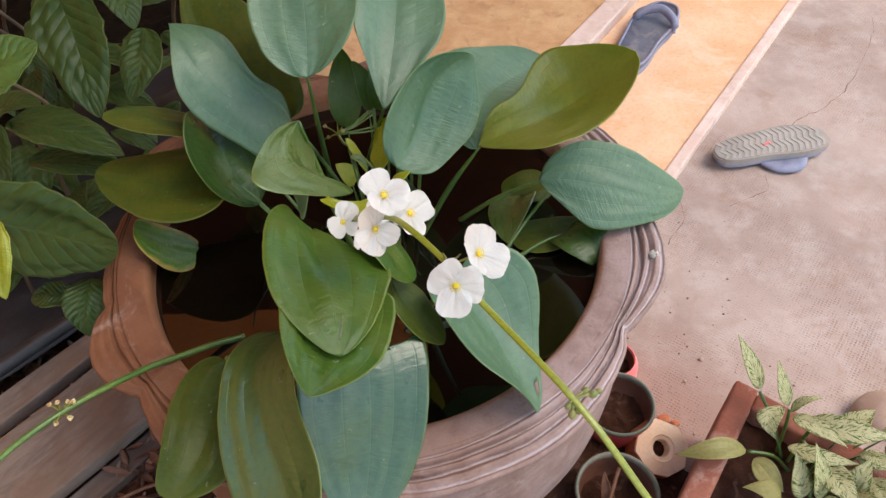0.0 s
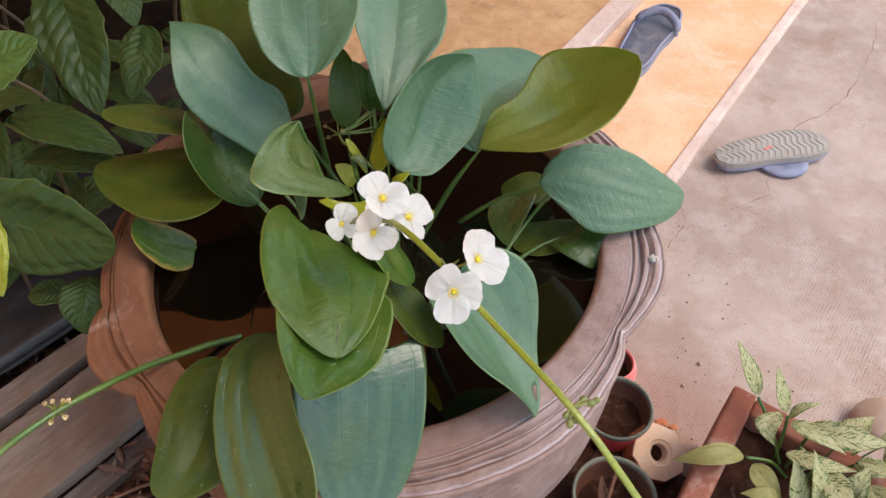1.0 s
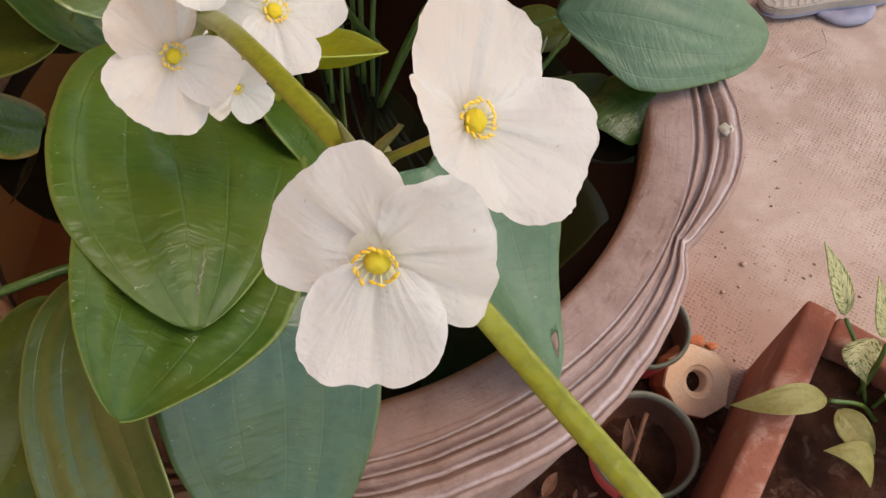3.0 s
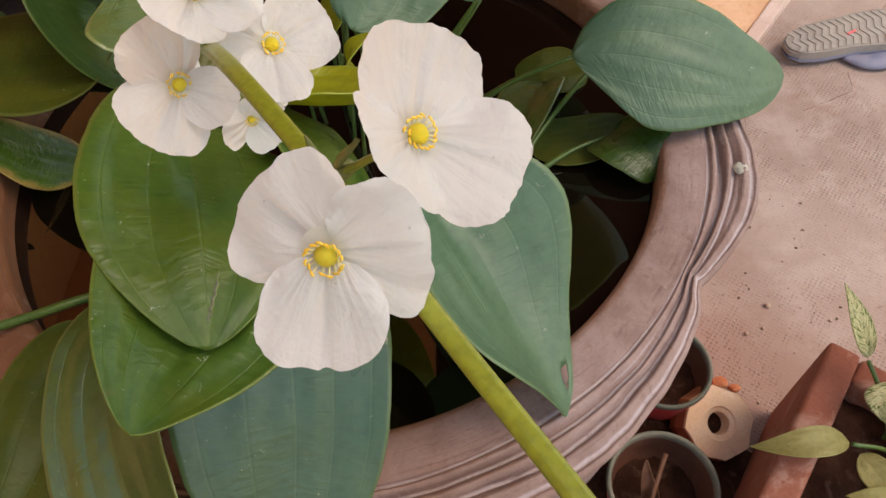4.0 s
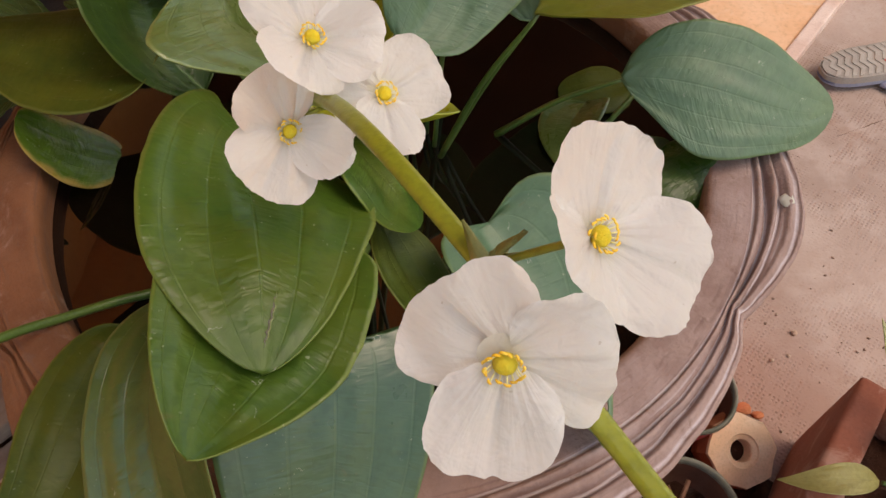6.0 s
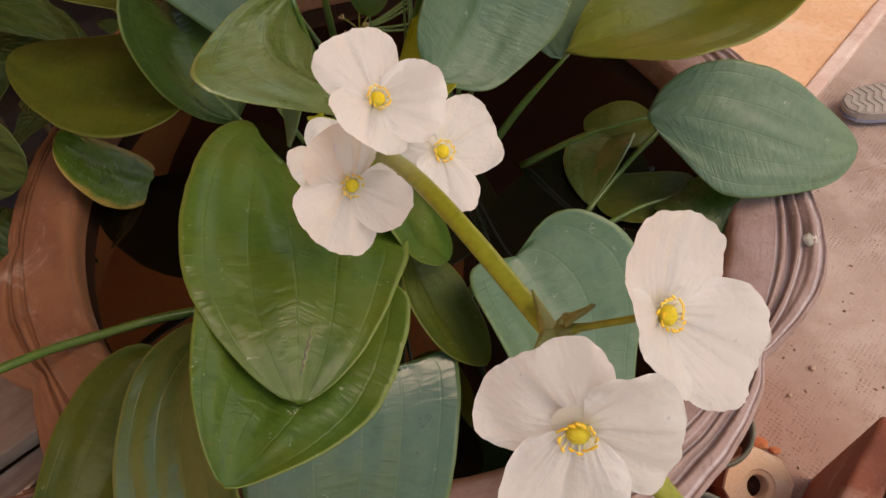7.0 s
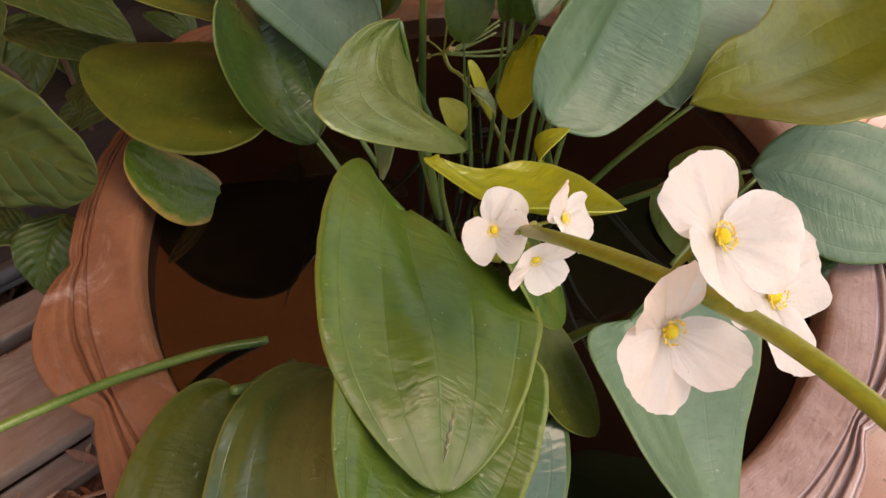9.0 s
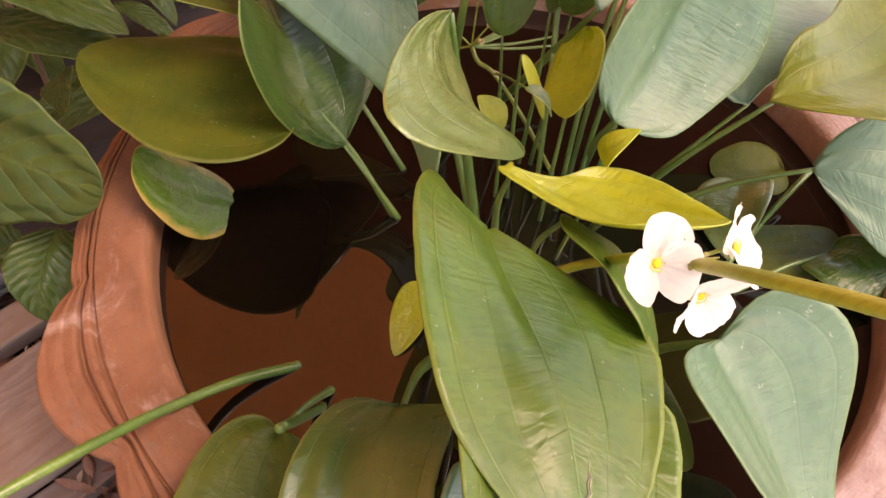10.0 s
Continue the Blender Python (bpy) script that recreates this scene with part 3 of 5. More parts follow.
# ---------------------------------------------------------------- leaves
def leaf(name, parent, material, base, tip, width, roll=0.0, twist=0.0, bend=0.0, side=0.0, lobe=0.0, fold=0.0, blunt=0.5, taper=0.75,
         foot=None, stem=None, thick=0.0009, label="", wave=1.0, tip_round=0.0, ragged=0.0, hole=None,
         bend2=0.0, side2=0.0, shape=(0.0, 0.0, 0.0, 0.0), pleats=1.0):
    """A leaf blade on its midrib from base to tip (metres), half as wide as width at its widest. roll and twist turn the blade about the
    midrib, bend and side bow it (bend2 and side2 in an S), fold lifts both halves, lobe draws the corners behind the base; shape swells the
    two halves along their length, pleats deepens the swells between the veins; foot: where its stalk rises."""
    b, t = Vector(base), Vector(tip)
    length = (t - b).length
    d = (t - b) / length
    ref = Vector((0, 0, 1)) if abs(d.z) <= 0.97 else Vector((0, -1, 0))
    s0 = d.cross(ref).normalized()
    n0 = s0.cross(d)
    nu, ns = (32, 36) if length > 0.085 else (18, 18)
    peak = (blunt / (blunt + taper)) ** blunt * (taper / (blunt + taper)) ** taper
    seed = Vector((len(name) + base[0] * 91, base[1] * 57, base[2] * 73))
    bm = bmesh.new()
    uvl = bm.loops.layers.uv.new("UVMap")
    f = radians(fold)
    lobes = lobe if isinstance(lobe, tuple) else (lobe, lobe)
    grid, coord = [], {}
    for i in range(nu + 1):
        u = max(0.45 * i / nu + 0.55 * (0.5 - 0.5 * math.cos(math.pi * i / nu)), 1e-4)
        late = min(1.0, max(0.0, (u - 0.55) / 0.45))
        h = width * (u ** blunt) * (max(1 - u, 0) ** (taper - tip_round * late * late)) / peak
        back = (10 * u * math.exp(1 - 10 * u)) ** 0.7
        swell = [1 + c1 * math.sin(math.pi * u) + c2 * math.sin(2 * math.pi * u) for c1, c2 in (shape[:2], shape[2:])]
        row = []
        rag = max(ragged, 0.016)
        torn = [1 + rag * (noise.noise(Vector((u * 9, q, 0)) + seed) + 0.7 * noise.noise(Vector((u * 22, q, 2)) + seed)) for q in (0, 30)]
        for j in range(ns + 1):
            s = -1 + 2 * j / ns
            a = u - lobes[s > 0] * abs(s) ** 1.5 * back
            y = s * h * torn[j > ns / 2] * (swell[1] if s > 0 else swell[0])
            ang = radians(roll + twist * (a - 0.5))
            sv = s0 * math.cos(ang) + n0 * math.sin(ang)
            nv = n0 * math.cos(ang) - s0 * math.sin(ang)
            q = 4 * a * (1 - a)
            q2 = 1.3 * q * (2 * a - 1)
            edge = abs(s) ** 3
            ripple = wave * min(1, 3.5 * (1 - u)) * (0.0035 * edge * noise.noise(Vector((u * 3.2, s * 1.0, 0)) + seed) * min(1, width / 0.05)
                             + 0.0034 * noise.noise(Vector((u * 2.0, s * 2.0, 3)) + seed) * min(1, width / 0.05)
                             + 0.0011 * noise.noise(Vector((u * 6.0, s * 5.0, 5)) + seed) * min(1, width / 0.05))
            pleat = (0.0008 * math.cos(5 * math.pi * s + math.pi) * (0.35 + 1.2 * noise.noise(Vector((s * 1.5, u * 1.6, 8)) + seed)) - 0.0002 * math.exp(-((s * 2.5 - round(s * 2.5)) / 0.1) ** 2)) * (1 - s * s) * min(1, 3 * u) * min(1, 1.7 * (1 - u)) ** 2 * min(1, width / 0.06) * pleats * (0 if ragged else wave)
            p = b + d * (a * length) + nv * (bend * q + bend2 * q2) + sv * (side * q + side2 * q2) + sv * (y * math.cos(f)) + nv * ((math.hypot(y, 0.16 * width) - 0.16 * width) * math.sin(f) + ripple + pleat)
            v = bm.verts.new(p)
            coord[v] = (0.5 + 0.5 * s, u)
            row.append(v)
        grid.append(row)
    for i in range(nu):
        for j in range(ns):
            if hole and ((coord[grid[i][j]][1] - hole[0]) / hole[2]) ** 2 + ((2 * coord[grid[i][j]][0] - 1 - hole[1]) / hole[3]) ** 2 < 1:
                continue
            fc = bm.faces.new((grid[i][j], grid[i][j + 1], grid[i + 1][j + 1], grid[i + 1][j]))
            for lp in fc.loops:
                lp[uvl].uv = coord[lp.vert]
    bmesh.ops.remove_doubles(bm, verts=bm.verts, dist=1e-6)
    ob = part(name, bm, material, parent, label)
    mod = ob.modifiers.new("thickness", 'SOLIDIFY')
    mod.thickness, mod.offset = thick, 0.0
    if foot is not None:
        fpt = Vector(foot)
        bow = Vector((0, 0, 0.10 * (b - fpt).length)) - d * 0.06 * (b - fpt).length
        pts = arc([fpt, fpt.lerp(b, 0.55) + bow * 0.35, b + d * length * 0.012 - n0 * 0.0012], 6)
        r0 = stem if stem else min(0.0040, max(0.0017, width * 0.056))
        part("petiole", tube(pts, [r0 * (1.2 - 0.75 * k / len(pts)) for k in range(len(pts))], 8), STEM, ob)
    return ob


plant = thing("sword_plant", "broad-leaved water sword plant with white flowers rising from the pot", "plant", at=(0, 0, 0))
leaf("leaf", plant, LEAF, (-0.0421, -0.1561, 0.6295), (-0.0047, -0.3180, 0.6474), 0.0596, 25.0, -23.1, 0.0149, 0.0041, (-0.100, 0.309), 4.9, 0.38, 0.55, foot=(-0.020, -0.060, 0.430), tip_round=-0.10, bend2=0.0024, side2=-0.0056, shape=(0.05, 0.12, -0.04, -0.10), pleats=1.3)
leaf("leaf", plant, LEAF, (-0.0083, -0.2308, 0.6305), (-0.0249, -0.3617, 0.6613), 0.0564, 26.3, 17.7, -0.0054, 0.0007, (0.019, 0.075), 19.7, 0.25, 0.78, foot=(-0.010, -0.090, 0.430), tip_round=0.07, bend2=-0.0020, side2=0.0040, shape=(0.14, -0.14, 0.01, 0.01), pleats=1.4)
leaf("leaf", plant, LEAF_TEAL_SHEEN, (0.0071, -0.2548, 0.5566), (-0.0023, -0.3815, 0.4571), 0.0741, 23.8, 0.3, -0.0003, -0.0059, (0.165, 0.129), 5.8, 0.25, 0.65, foot=(0.000, -0.100, 0.430), tip_round=0.16, bend2=-0.0085, side2=-0.0022, shape=(-0.18, -0.05, 0.02, -0.03), pleats=2.6)
leaf("leaf", plant, LEAF_GLOSSY, (-0.0789, -0.2102, 0.5306), (-0.0720, -0.4392, 0.4796), 0.0655, -28.7, -39.0, 0.0330, -0.0066, (0.033, 0.062), 16.0, 0.39, 0.51, foot=(-0.064, -0.131, 0.430), tip_round=0.16, bend2=-0.0351, side2=-0.0226, shape=(-0.12, -0.20, -0.20, -0.23), pleats=1.2)
leaf("leaf", plant, LEAF_DIM, (-0.1544, -0.2098, 0.4755), (-0.1947, -0.3591, 0.4652), 0.0489, 11.1, 3.3, 0.0114, -0.0108, (0.034, 0.083), 6.2, 0.63, 0.73, foot=(-0.132, -0.160, 0.430), tip_round=0.18, bend2=0.0037, side2=-0.0104, shape=(-0.00, -0.00, -0.08, -0.02))
leaf("leaf", plant, LEAF_SKY_SHEEN, (0.2114, 0.0139, 0.5160), (0.4046, 0.0255, 0.4709), 0.0562, -41.0, 15.9, 0.0257, 0.0064, (-0.016, -0.100), 0.0, 0.48, 0.87, foot=(0.1115, 0.030, 0.430), stem=0.0030, tip_round=0.19, bend2=-0.0012, side2=0.0144, shape=(0.01, -0.07, -0.09, 0.08), pleats=0.5)
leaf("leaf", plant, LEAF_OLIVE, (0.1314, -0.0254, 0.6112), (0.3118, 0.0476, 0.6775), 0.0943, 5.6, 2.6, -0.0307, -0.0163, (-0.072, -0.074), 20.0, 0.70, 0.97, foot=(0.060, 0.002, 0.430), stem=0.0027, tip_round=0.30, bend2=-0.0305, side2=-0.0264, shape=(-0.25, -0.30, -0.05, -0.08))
leaf("leaf", plant, LEAF_SKY_SHEEN, (0.0387, -0.0316, 0.5896), (0.1296, 0.0548, 0.6784), 0.0609, -58.5, -35.2, -0.0147, -0.0049, (0.004, -0.010), 22.6, 0.54, 0.70, foot=(0.059, 0.076, 0.430), tip_round=-0.03, bend2=-0.0013, side2=-0.0148, shape=(-0.19, 0.05, 0.03, -0.22), pleats=1.4)
leaf("leaf", plant, LEAF_SKY_SHEEN, (-0.059, 0.049, 0.660), (-0.082, 0.216, 0.752), 0.0634, 3.5, -5.1, 0.0120, 0.0098, 0.00, 11.0, 0.54, 0.72, foot=(-0.070, 0.129, 0.430), pleats=1.1)
leaf("leaf", plant, LEAF_SKY_SHEEN, (0.026, 0.034, 0.623), (0.040, 0.292, 0.713), 0.0606, -22.1, -9.6, 0.0178, 0.0048, -0.12, 18.6, 0.54, 0.76, foot=(-0.017, 0.147, 0.430), tip_round=0.1, pleats=1.1)
leaf("leaf", plant, LEAF_SKY_SHEEN, (-0.0937, 0.0652, 0.5733), (-0.2351, 0.1542, 0.6706), 0.0598, 14.8, -34.4, 0.0037, 0.0025, (0.546, -0.100), -6.3, 0.72, 0.89, foot=(-0.039, 0.005, 0.430), tip_round=-0.10, bend2=0.0145, side2=-0.0031, shape=(0.14, -0.15, -0.61, -0.17), pleats=1.5)
leaf("leaf", plant, LEAF_DIM, (-0.106, 0.113, 0.548), (-0.246, 0.303, 0.660), 0.0546, 25.0, 4.0, 0.0026, -0.0070, 0.04, 2.8, 0.51, 0.74, foot=(-0.050, 0.100, 0.430))
leaf("leaf", plant, LEAF_DEEP, (-0.1441, 0.0133, 0.4951), (-0.2256, 0.1128, 0.5675), 0.0739, -35.2, -27.8, 0.0129, -0.0174, (0.037, -0.035), 19.6, 0.68, 0.62, foot=(-0.100, -0.003, 0.430), stem=0.0024, tip_round=-0.06, bend2=0.0025, side2=0.0015, shape=(0.14, -0.06, 0.04, 0.05))
leaf("leaf", plant, LEAF_DIM, (-0.1724, 0.0280, 0.5308), (-0.3474, 0.0468, 0.5333), 0.0734, -2.5, 8.9, -0.0001, -0.0106, (0.055, -0.001), -5.6, 0.32, 0.76, foot=(-0.104, -0.001, 0.430), stem=0.0024, tip_round=0.12, bend2=-0.0000, side2=0.0013, shape=(-0.03, -0.00, -0.01, 0.01))
leaf("leaf", plant, LEAF_DIM, (-0.195, 0.114, 0.528), (-0.311, 0.052, 0.613), 0.0400, -5.0, 8.9, 0.0057, -0.0066, 0.05, 6.1, 0.50, 0.73, foot=(-0.100, 0.050, 0.430), tip_round=0.15)
leaf("leaf", plant, LEAF_PALE, (-0.0708, 0.0102, 0.6303), (-0.0170, -0.0535, 0.5726), 0.0691, 44.8, 3.4, -0.0072, 0.0553, (-0.036, 0.030), -5.4, 0.44, 0.79, foot=(-0.036, -0.001, 0.430), tip_round=0.30, bend2=0.0095, side2=-0.0112, shape=(-0.24, 0.32, 0.27, -0.42))
leaf("leaf", plant, LEAF_YOUNG, (-0.0296, -0.1054, 0.6203), (0.0807, -0.1409, 0.6333), 0.0491, 29.1, 14.8, -0.0160, -0.0038, (-0.100, 0.110), 20.2, 0.98, 0.83, foot=(-0.020, -0.030, 0.430), tip_round=-0.04, bend2=0.0013, side2=0.0083, shape=(0.03, 0.04, -0.01, -0.12))
leaf("leaf", plant, LEAF_SKY_SHEEN, (0.0993, -0.1646, 0.5553), (0.1791, -0.2833, 0.4682), 0.0749, 25.9, 46.0, 0.0023, -0.0025, (0.157, 0.099), 29.1, 0.51, 1.00, foot=(0.060, -0.130, 0.430), tip_round=0.30, bend2=-0.0014, side2=0.0041, shape=(-0.13, 0.08, 0.25, -0.25), hole=(0.86, -0.72, 0.04, 0.16), pleats=2)
leaf("leaf", plant, LEAF_DIM, (0.030, -0.167, 0.565), (0.083, -0.233, 0.530), 0.0326, 37.8, -17.1, -0.0017, 0.0106, 0.03, 10.6, 0.52, 0.65, foot=(0.010, -0.130, 0.430))
leaf("leaf", plant, LEAF, (-0.002, -0.137, 0.618), (0.056, -0.183, 0.574), 0.0433, 44.2, -3.4, 0.0129, 0.0210, 0.05, -3.0, 0.53, 0.49, foot=(0.000, -0.060, 0.430))
leaf("leaf", plant, LEAF_WORN, (-0.235, -0.002, 0.425), (-0.294, -0.024, 0.502), 0.0325, 17.0, 11.4, -0.0003, -0.0114, 0.01, -0.3, 0.48, 0.70, tip_round=0.25)
leaf("leaf", plant, LEAF_YOUNG, (0.026, 0.058, 0.591), (0.015, 0.002, 0.555), 0.0257, -45.0, 16.3, -0.0053, 0.0076, 0.02, 3.6, 0.51, 0.69, foot=(0.018, 0.008, 0.430))
leaf("leaf", plant, LEAF_YOUNG, (-0.021, 0.015, 0.597), (-0.000, -0.000, 0.554), 0.0059, 0.4, -2.1, 0.0025, 0.0005, -0.00, 7.5, 0.50, 0.75, foot=(-0.010, 0.030, 0.430))
leaf("leaf", plant, LEAF_YOUNG, (0.042, -0.044, 0.557), (0.054, -0.042, 0.594), 0.0125, 0.8, 4.5, 0.0143, 0.0051, -0.01, 6.6, 0.50, 0.75, foot=(0.030, -0.030, 0.430))
leaf("leaf", plant, LEAF_YOUNG, (-0.025, 0.038, 0.497), (-0.045, 0.050, 0.524), 0.0130, 4.3, -1.1, 0.0028, 0.0033, 0.00, 7.1, 0.50, 0.75, foot=(-0.020, 0.030, 0.430))
leaf("leaf", plant, LEAF_YOUNG, (-0.077, -0.065, 0.433), (-0.090, -0.130, 0.430), 0.0146, 0.1, 0.1, 0.0051, -0.0015, -0.00, 7.0, 0.50, 0.74)
leaf("leaf", plant, LEAF, (0.003, 0.086, 0.580), (-0.013, 0.106, 0.640), 0.0141, -0.6, -0.8, 0.0107, 0.0007, 0.00, 8.0, 0.50, 0.75, foot=(0.000, 0.070, 0.430))
leaf("leaf", plant, LEAF, (0.018, 0.085, 0.579), (0.019, 0.112, 0.649), 0.0171, 2.2, 0.6, 0.0102, 0.0021, 0.00, 8.9, 0.50, 0.76, foot=(0.010, 0.070, 0.430))
leaf("leaf", plant, LEAF, (-0.030, 0.091, 0.550), (-0.030, 0.148, 0.630), 0.0215, -1.8, -0.0, 0.0096, 0.0017, 0.00, 8.1, 0.50, 0.75, foot=(-0.020, 0.080, 0.430))
leaf("leaf", plant, LEAF_SKY_SHEEN, (0.1330, 0.0010, 0.5840), (0.2380, 0.2000, 0.5660), 0.0740, -8.0, -8.0, 0.0100, -0.0240, (0.064, -0.100), 10.0, 0.67, 0.71, foot=(0.062, 0.006, 0.430), stem=0.0022, tip_round=0.22, bend2=-0.0096, side2=0.0102, shape=(0.10, -0.00, 0.45, -0.01))
leaf("leaf", plant, LEAF_PALE, (0.196, 0.062, 0.440), (0.172, -0.018, 0.433), 0.0300, -18.0, 0.0, 0.0080, 0.0060, (0.12, 0.05), 12.0, 0.42, 0.80)
leaf("leaf", plant, LEAF_DIM, (0.178, -0.010, 0.4325), (0.272, 0.016, 0.4325), 0.0300, 0.0, 0.0, 0.0020, 0.0100, 0.05, 2.0, 0.50, 0.74, tip_round=0.2)
leaf("leaf", plant, LEAF_DIM, (0.240, 0.090, 0.4320), (0.172, 0.078, 0.4320), 0.0310, 0.0, 0.0, 0.0020, 0.0, 0.05, 2.0, 0.50, 0.70, tip_round=0.2)
part("thin_stem", tube(arc([(0.168, -0.026, 0.428), (0.204, 0.018, 0.446), (0.244, 0.061, 0.462)], 6), 0.0026, 8), STEM, plant)
leaf("leaf", plant, LEAF_DEEP, (0.250, -0.012, 0.446), (0.284, -0.060, 0.438), 0.0340, -10.0, 1.1, 0.0100, -0.0060, 0.16, 10.0, 0.42, 0.70, foot=(0.172, -0.048, 0.430), tip_round=0.2, stem=0.0026)

tear = arc([(-0.0048, -0.2713, 0.6532), (-0.0035, -0.2856, 0.6526), (-0.0043, -0.2971, 0.6519), (-0.0051, -0.3060, 0.6507)], 6)
tear = [q + Vector((0.0005 * math.sin(k * 2.3), 0, 0)) for k, q in enumerate(tear)]
thin = [0.0001 + 0.0005 * math.sin(math.pi * k / (len(tear) - 1)) * (0.7 + 0.3 * math.sin(k * 2.1)) for k in range(len(tear))]
part("leaf_slit", tube(tear, thin, 6), DARK_RIM, plant, "dark ragged slit in a leaf")
part("slit_edge", tube([q + Vector((0.0008, 0, 0.0002)) for q in tear[2:-2]], [0.8 * r for r in thin[2:-2]], 6), LEAF_PALE, plant, "pale torn edge of the slit")

# ---------------------------------------------------------------- flowers and their stalks
def flower(center, face, first, petals, stalk_from):
    """Three round petals about a yellow centre. face: the way it looks; first: the way from which its petals' angles count;
    petals: for each its angle, length, breadth and the degrees that it rises."""
    fl = new("flower")
    fl.parent = plant
    fl["label"] = "white three-petalled flower with a yellow centre"
    n = Vector(face).normalized()
    x = Vector(first)
    x = (x - n * x.dot(n)).normalized()
    y = n.cross(x)
    c = Vector(center)
    rnd = random.Random(int(abs(center[0]) * 1e5 + abs(center[1]) * 1e4))
    radius = sum(p[1] for p in petals) / 3
    for k, (ang, size, broad, cup) in enumerate(petals):
        a = radians(ang)
        px, py = x * math.cos(a) + y * math.sin(a), y * math.cos(a) - x * math.sin(a)
        lift = 0.00035 * (k - 1)
        bm = bmesh.new()
        uvl = bm.loops.layers.uv.new("UVMap")
        nr, na = 30, 40
        seed = Vector((rnd.random() * 50, rnd.random() * 50, 0))
        creases = [(rnd.uniform(-0.75, 0.75), rnd.uniform(0.09, 0.2), rnd.uniform(-0.07, 0.07)) for _ in range(4)] + [(0.0, 0.06, -0.05)]
        rise = math.tan(radians(cup))
        grid, coord = [], {}
        for i in range(nr + 1):
            u = 0.06 + 0.94 * math.sin(0.5 * math.pi * i / nr)
            e = abs(u - 0.58) / (0.58 if u < 0.58 else 0.42)
            hw = size * max(broad * math.sqrt(max(0.0, 1 - e ** (2.2 if u < 0.58 else 2.35))), 0.004 if u > 0.58 else 0.24 - 0.25 * u)
            row = []
            for j in range(na + 1):
                s = -1 + 2 * j / na
                w = s * hw / size
                rim = max(abs(s), i / nr) ** 6
                around = math.atan2(w, u - 0.5)
                notch = noise.noise(Vector((math.cos(around) * 2.2, math.sin(around) * 2.2, 0)) + seed) * 0.035 + noise.noise(Vector((math.cos(around) * 7, math.sin(around) * 7, 4)) + seed) * 0.02 + noise.noise(Vector((math.cos(around) * 17, math.sin(around) * 17, 8)) + seed) * 0.011
                xx, yy = u * size * (1 + notch * rim), s * hw * (1 + notch * rim)
                q = math.hypot(xx, yy) / size
                h = rise * xx + size * (0.16 * q * q * w * w - 0.05 * q * q)
                h += size * (0.26 * q * noise.noise(Vector((w * 1.4, u * 1.3, 1)) + seed) - 0.05 * math.exp(-(q / 0.25) ** 2))
                fan = math.atan2(w, u + 0.12)
                for mid, wide, deep in creases:
                    h += size * deep * math.exp(-((fan - mid) / wide) ** 2) * math.sin(math.pi * min(1.0, q)) ** 0.7
                h += size * 0.06 * max(abs(s), i / nr) ** 3 * noise.noise(Vector((w * 6, u * 4, 7)) + seed)
                p = c + px * xx + py * yy + n * (h + lift)
                v = bm.verts.new(p)
                coord[v] = (0.5 + fan / 2.4, q)
                row.append(v)
            grid.append(row)
        for i in range(nr):
            for j in range(na):
                fc = bm.faces.new((grid[i][j], grid[i + 1][j], grid[i + 1][j + 1], grid[i][j + 1]))
                for lp in fc.loops:
                    lp[uvl].uv = coord[lp.vert]
        part("petal", bm, PETAL, fl)
    m = Matrix((x, y, n)).transposed().to_4x4()
    m.translation = c
    bm = revolve([(radius * 0.27, -radius * 0.05), (radius * 0.15, -radius * 0.035), (radius * 0.02, -radius * 0.02)], 16)
    bmesh.ops.transform(bm, matrix=m, verts=bm.verts)
    part("receptacle", bm, PETAL, fl)
    bm = bmesh.new()
    bmesh.ops.create_uvsphere(bm, u_segments=22, v_segments=14, radius=radius * 0.115)
    bmesh.ops.scale(bm, vec=(1, 1, 0.8), verts=bm.verts)
    for v in bm.verts:
        v.co *= 1 + 0.10 * noise.noise(v.co * 2600)
    bmesh.ops.transform(bm, matrix=m @ Matrix.Translation((0, 0, radius * 0.05)), verts=bm.verts)
    part("centre", bm, YELLOW, fl)
    # stamens: thin filaments that carry curved anthers
    threads, tips = bmesh.new(), bmesh.new()
    def merge(into, made):
        me = bpy.data.meshes.new("scrap")
        made.to_mesh(me)
        made.free()
        into.from_mesh(me)
        bpy.data.meshes.remove(me)
    for k in range(16):
        a = 2 * math.pi * (k + rnd.uniform(-0.25, 0.25)) / 16
        r, z = radius * rnd.uniform(0.155, 0.195), radius * rnd.uniform(0.09, 0.15)
        turn = rnd.uniform(0.25, 0.5)
        way, side = Vector((math.cos(a), math.sin(a), 0)), Vector((-math.sin(a), math.cos(a), 0))
        top = m @ (way * r + Vector((0, 0, z)))
        merge(threads, tube([m @ (way * radius * 0.09), m @ (way * r * 0.75 + Vector((0, 0, z * 0.6))), top], radius * 0.0075, 5))
        lie = (side * math.cos(turn) + way * math.sin(turn)) * radius * 0.036
        mid = way * radius * 0.012
        merge(tips, tube([top + (m.to_3x3() @ (-lie - mid * 0.6)), top + (m.to_3x3() @ (-lie * 0.5 + mid * 0.4)), top + (m.to_3x3() @ (mid * 0.7)), top + (m.to_3x3() @ (lie * 0.5 + mid * 0.4)), top + (m.to_3x3() @ (lie - mid * 0.6))],
                         [radius * 0.007, radius * 0.014, radius * 0.015, radius * 0.014, radius * 0.007], 6))
    part("filament_crown", threads, FILAMENT, fl)
    part("stamen_ring", tips, ANTHER, fl)
    start = Vector(stalk_from)
    end = c - n * 0.0030
    part("flower_stem", tube(arc([start, start.lerp(end, 0.5) - n * 0.002, end], 5), [0.0007] * 10 + [0.0009], 8), STALK, fl)
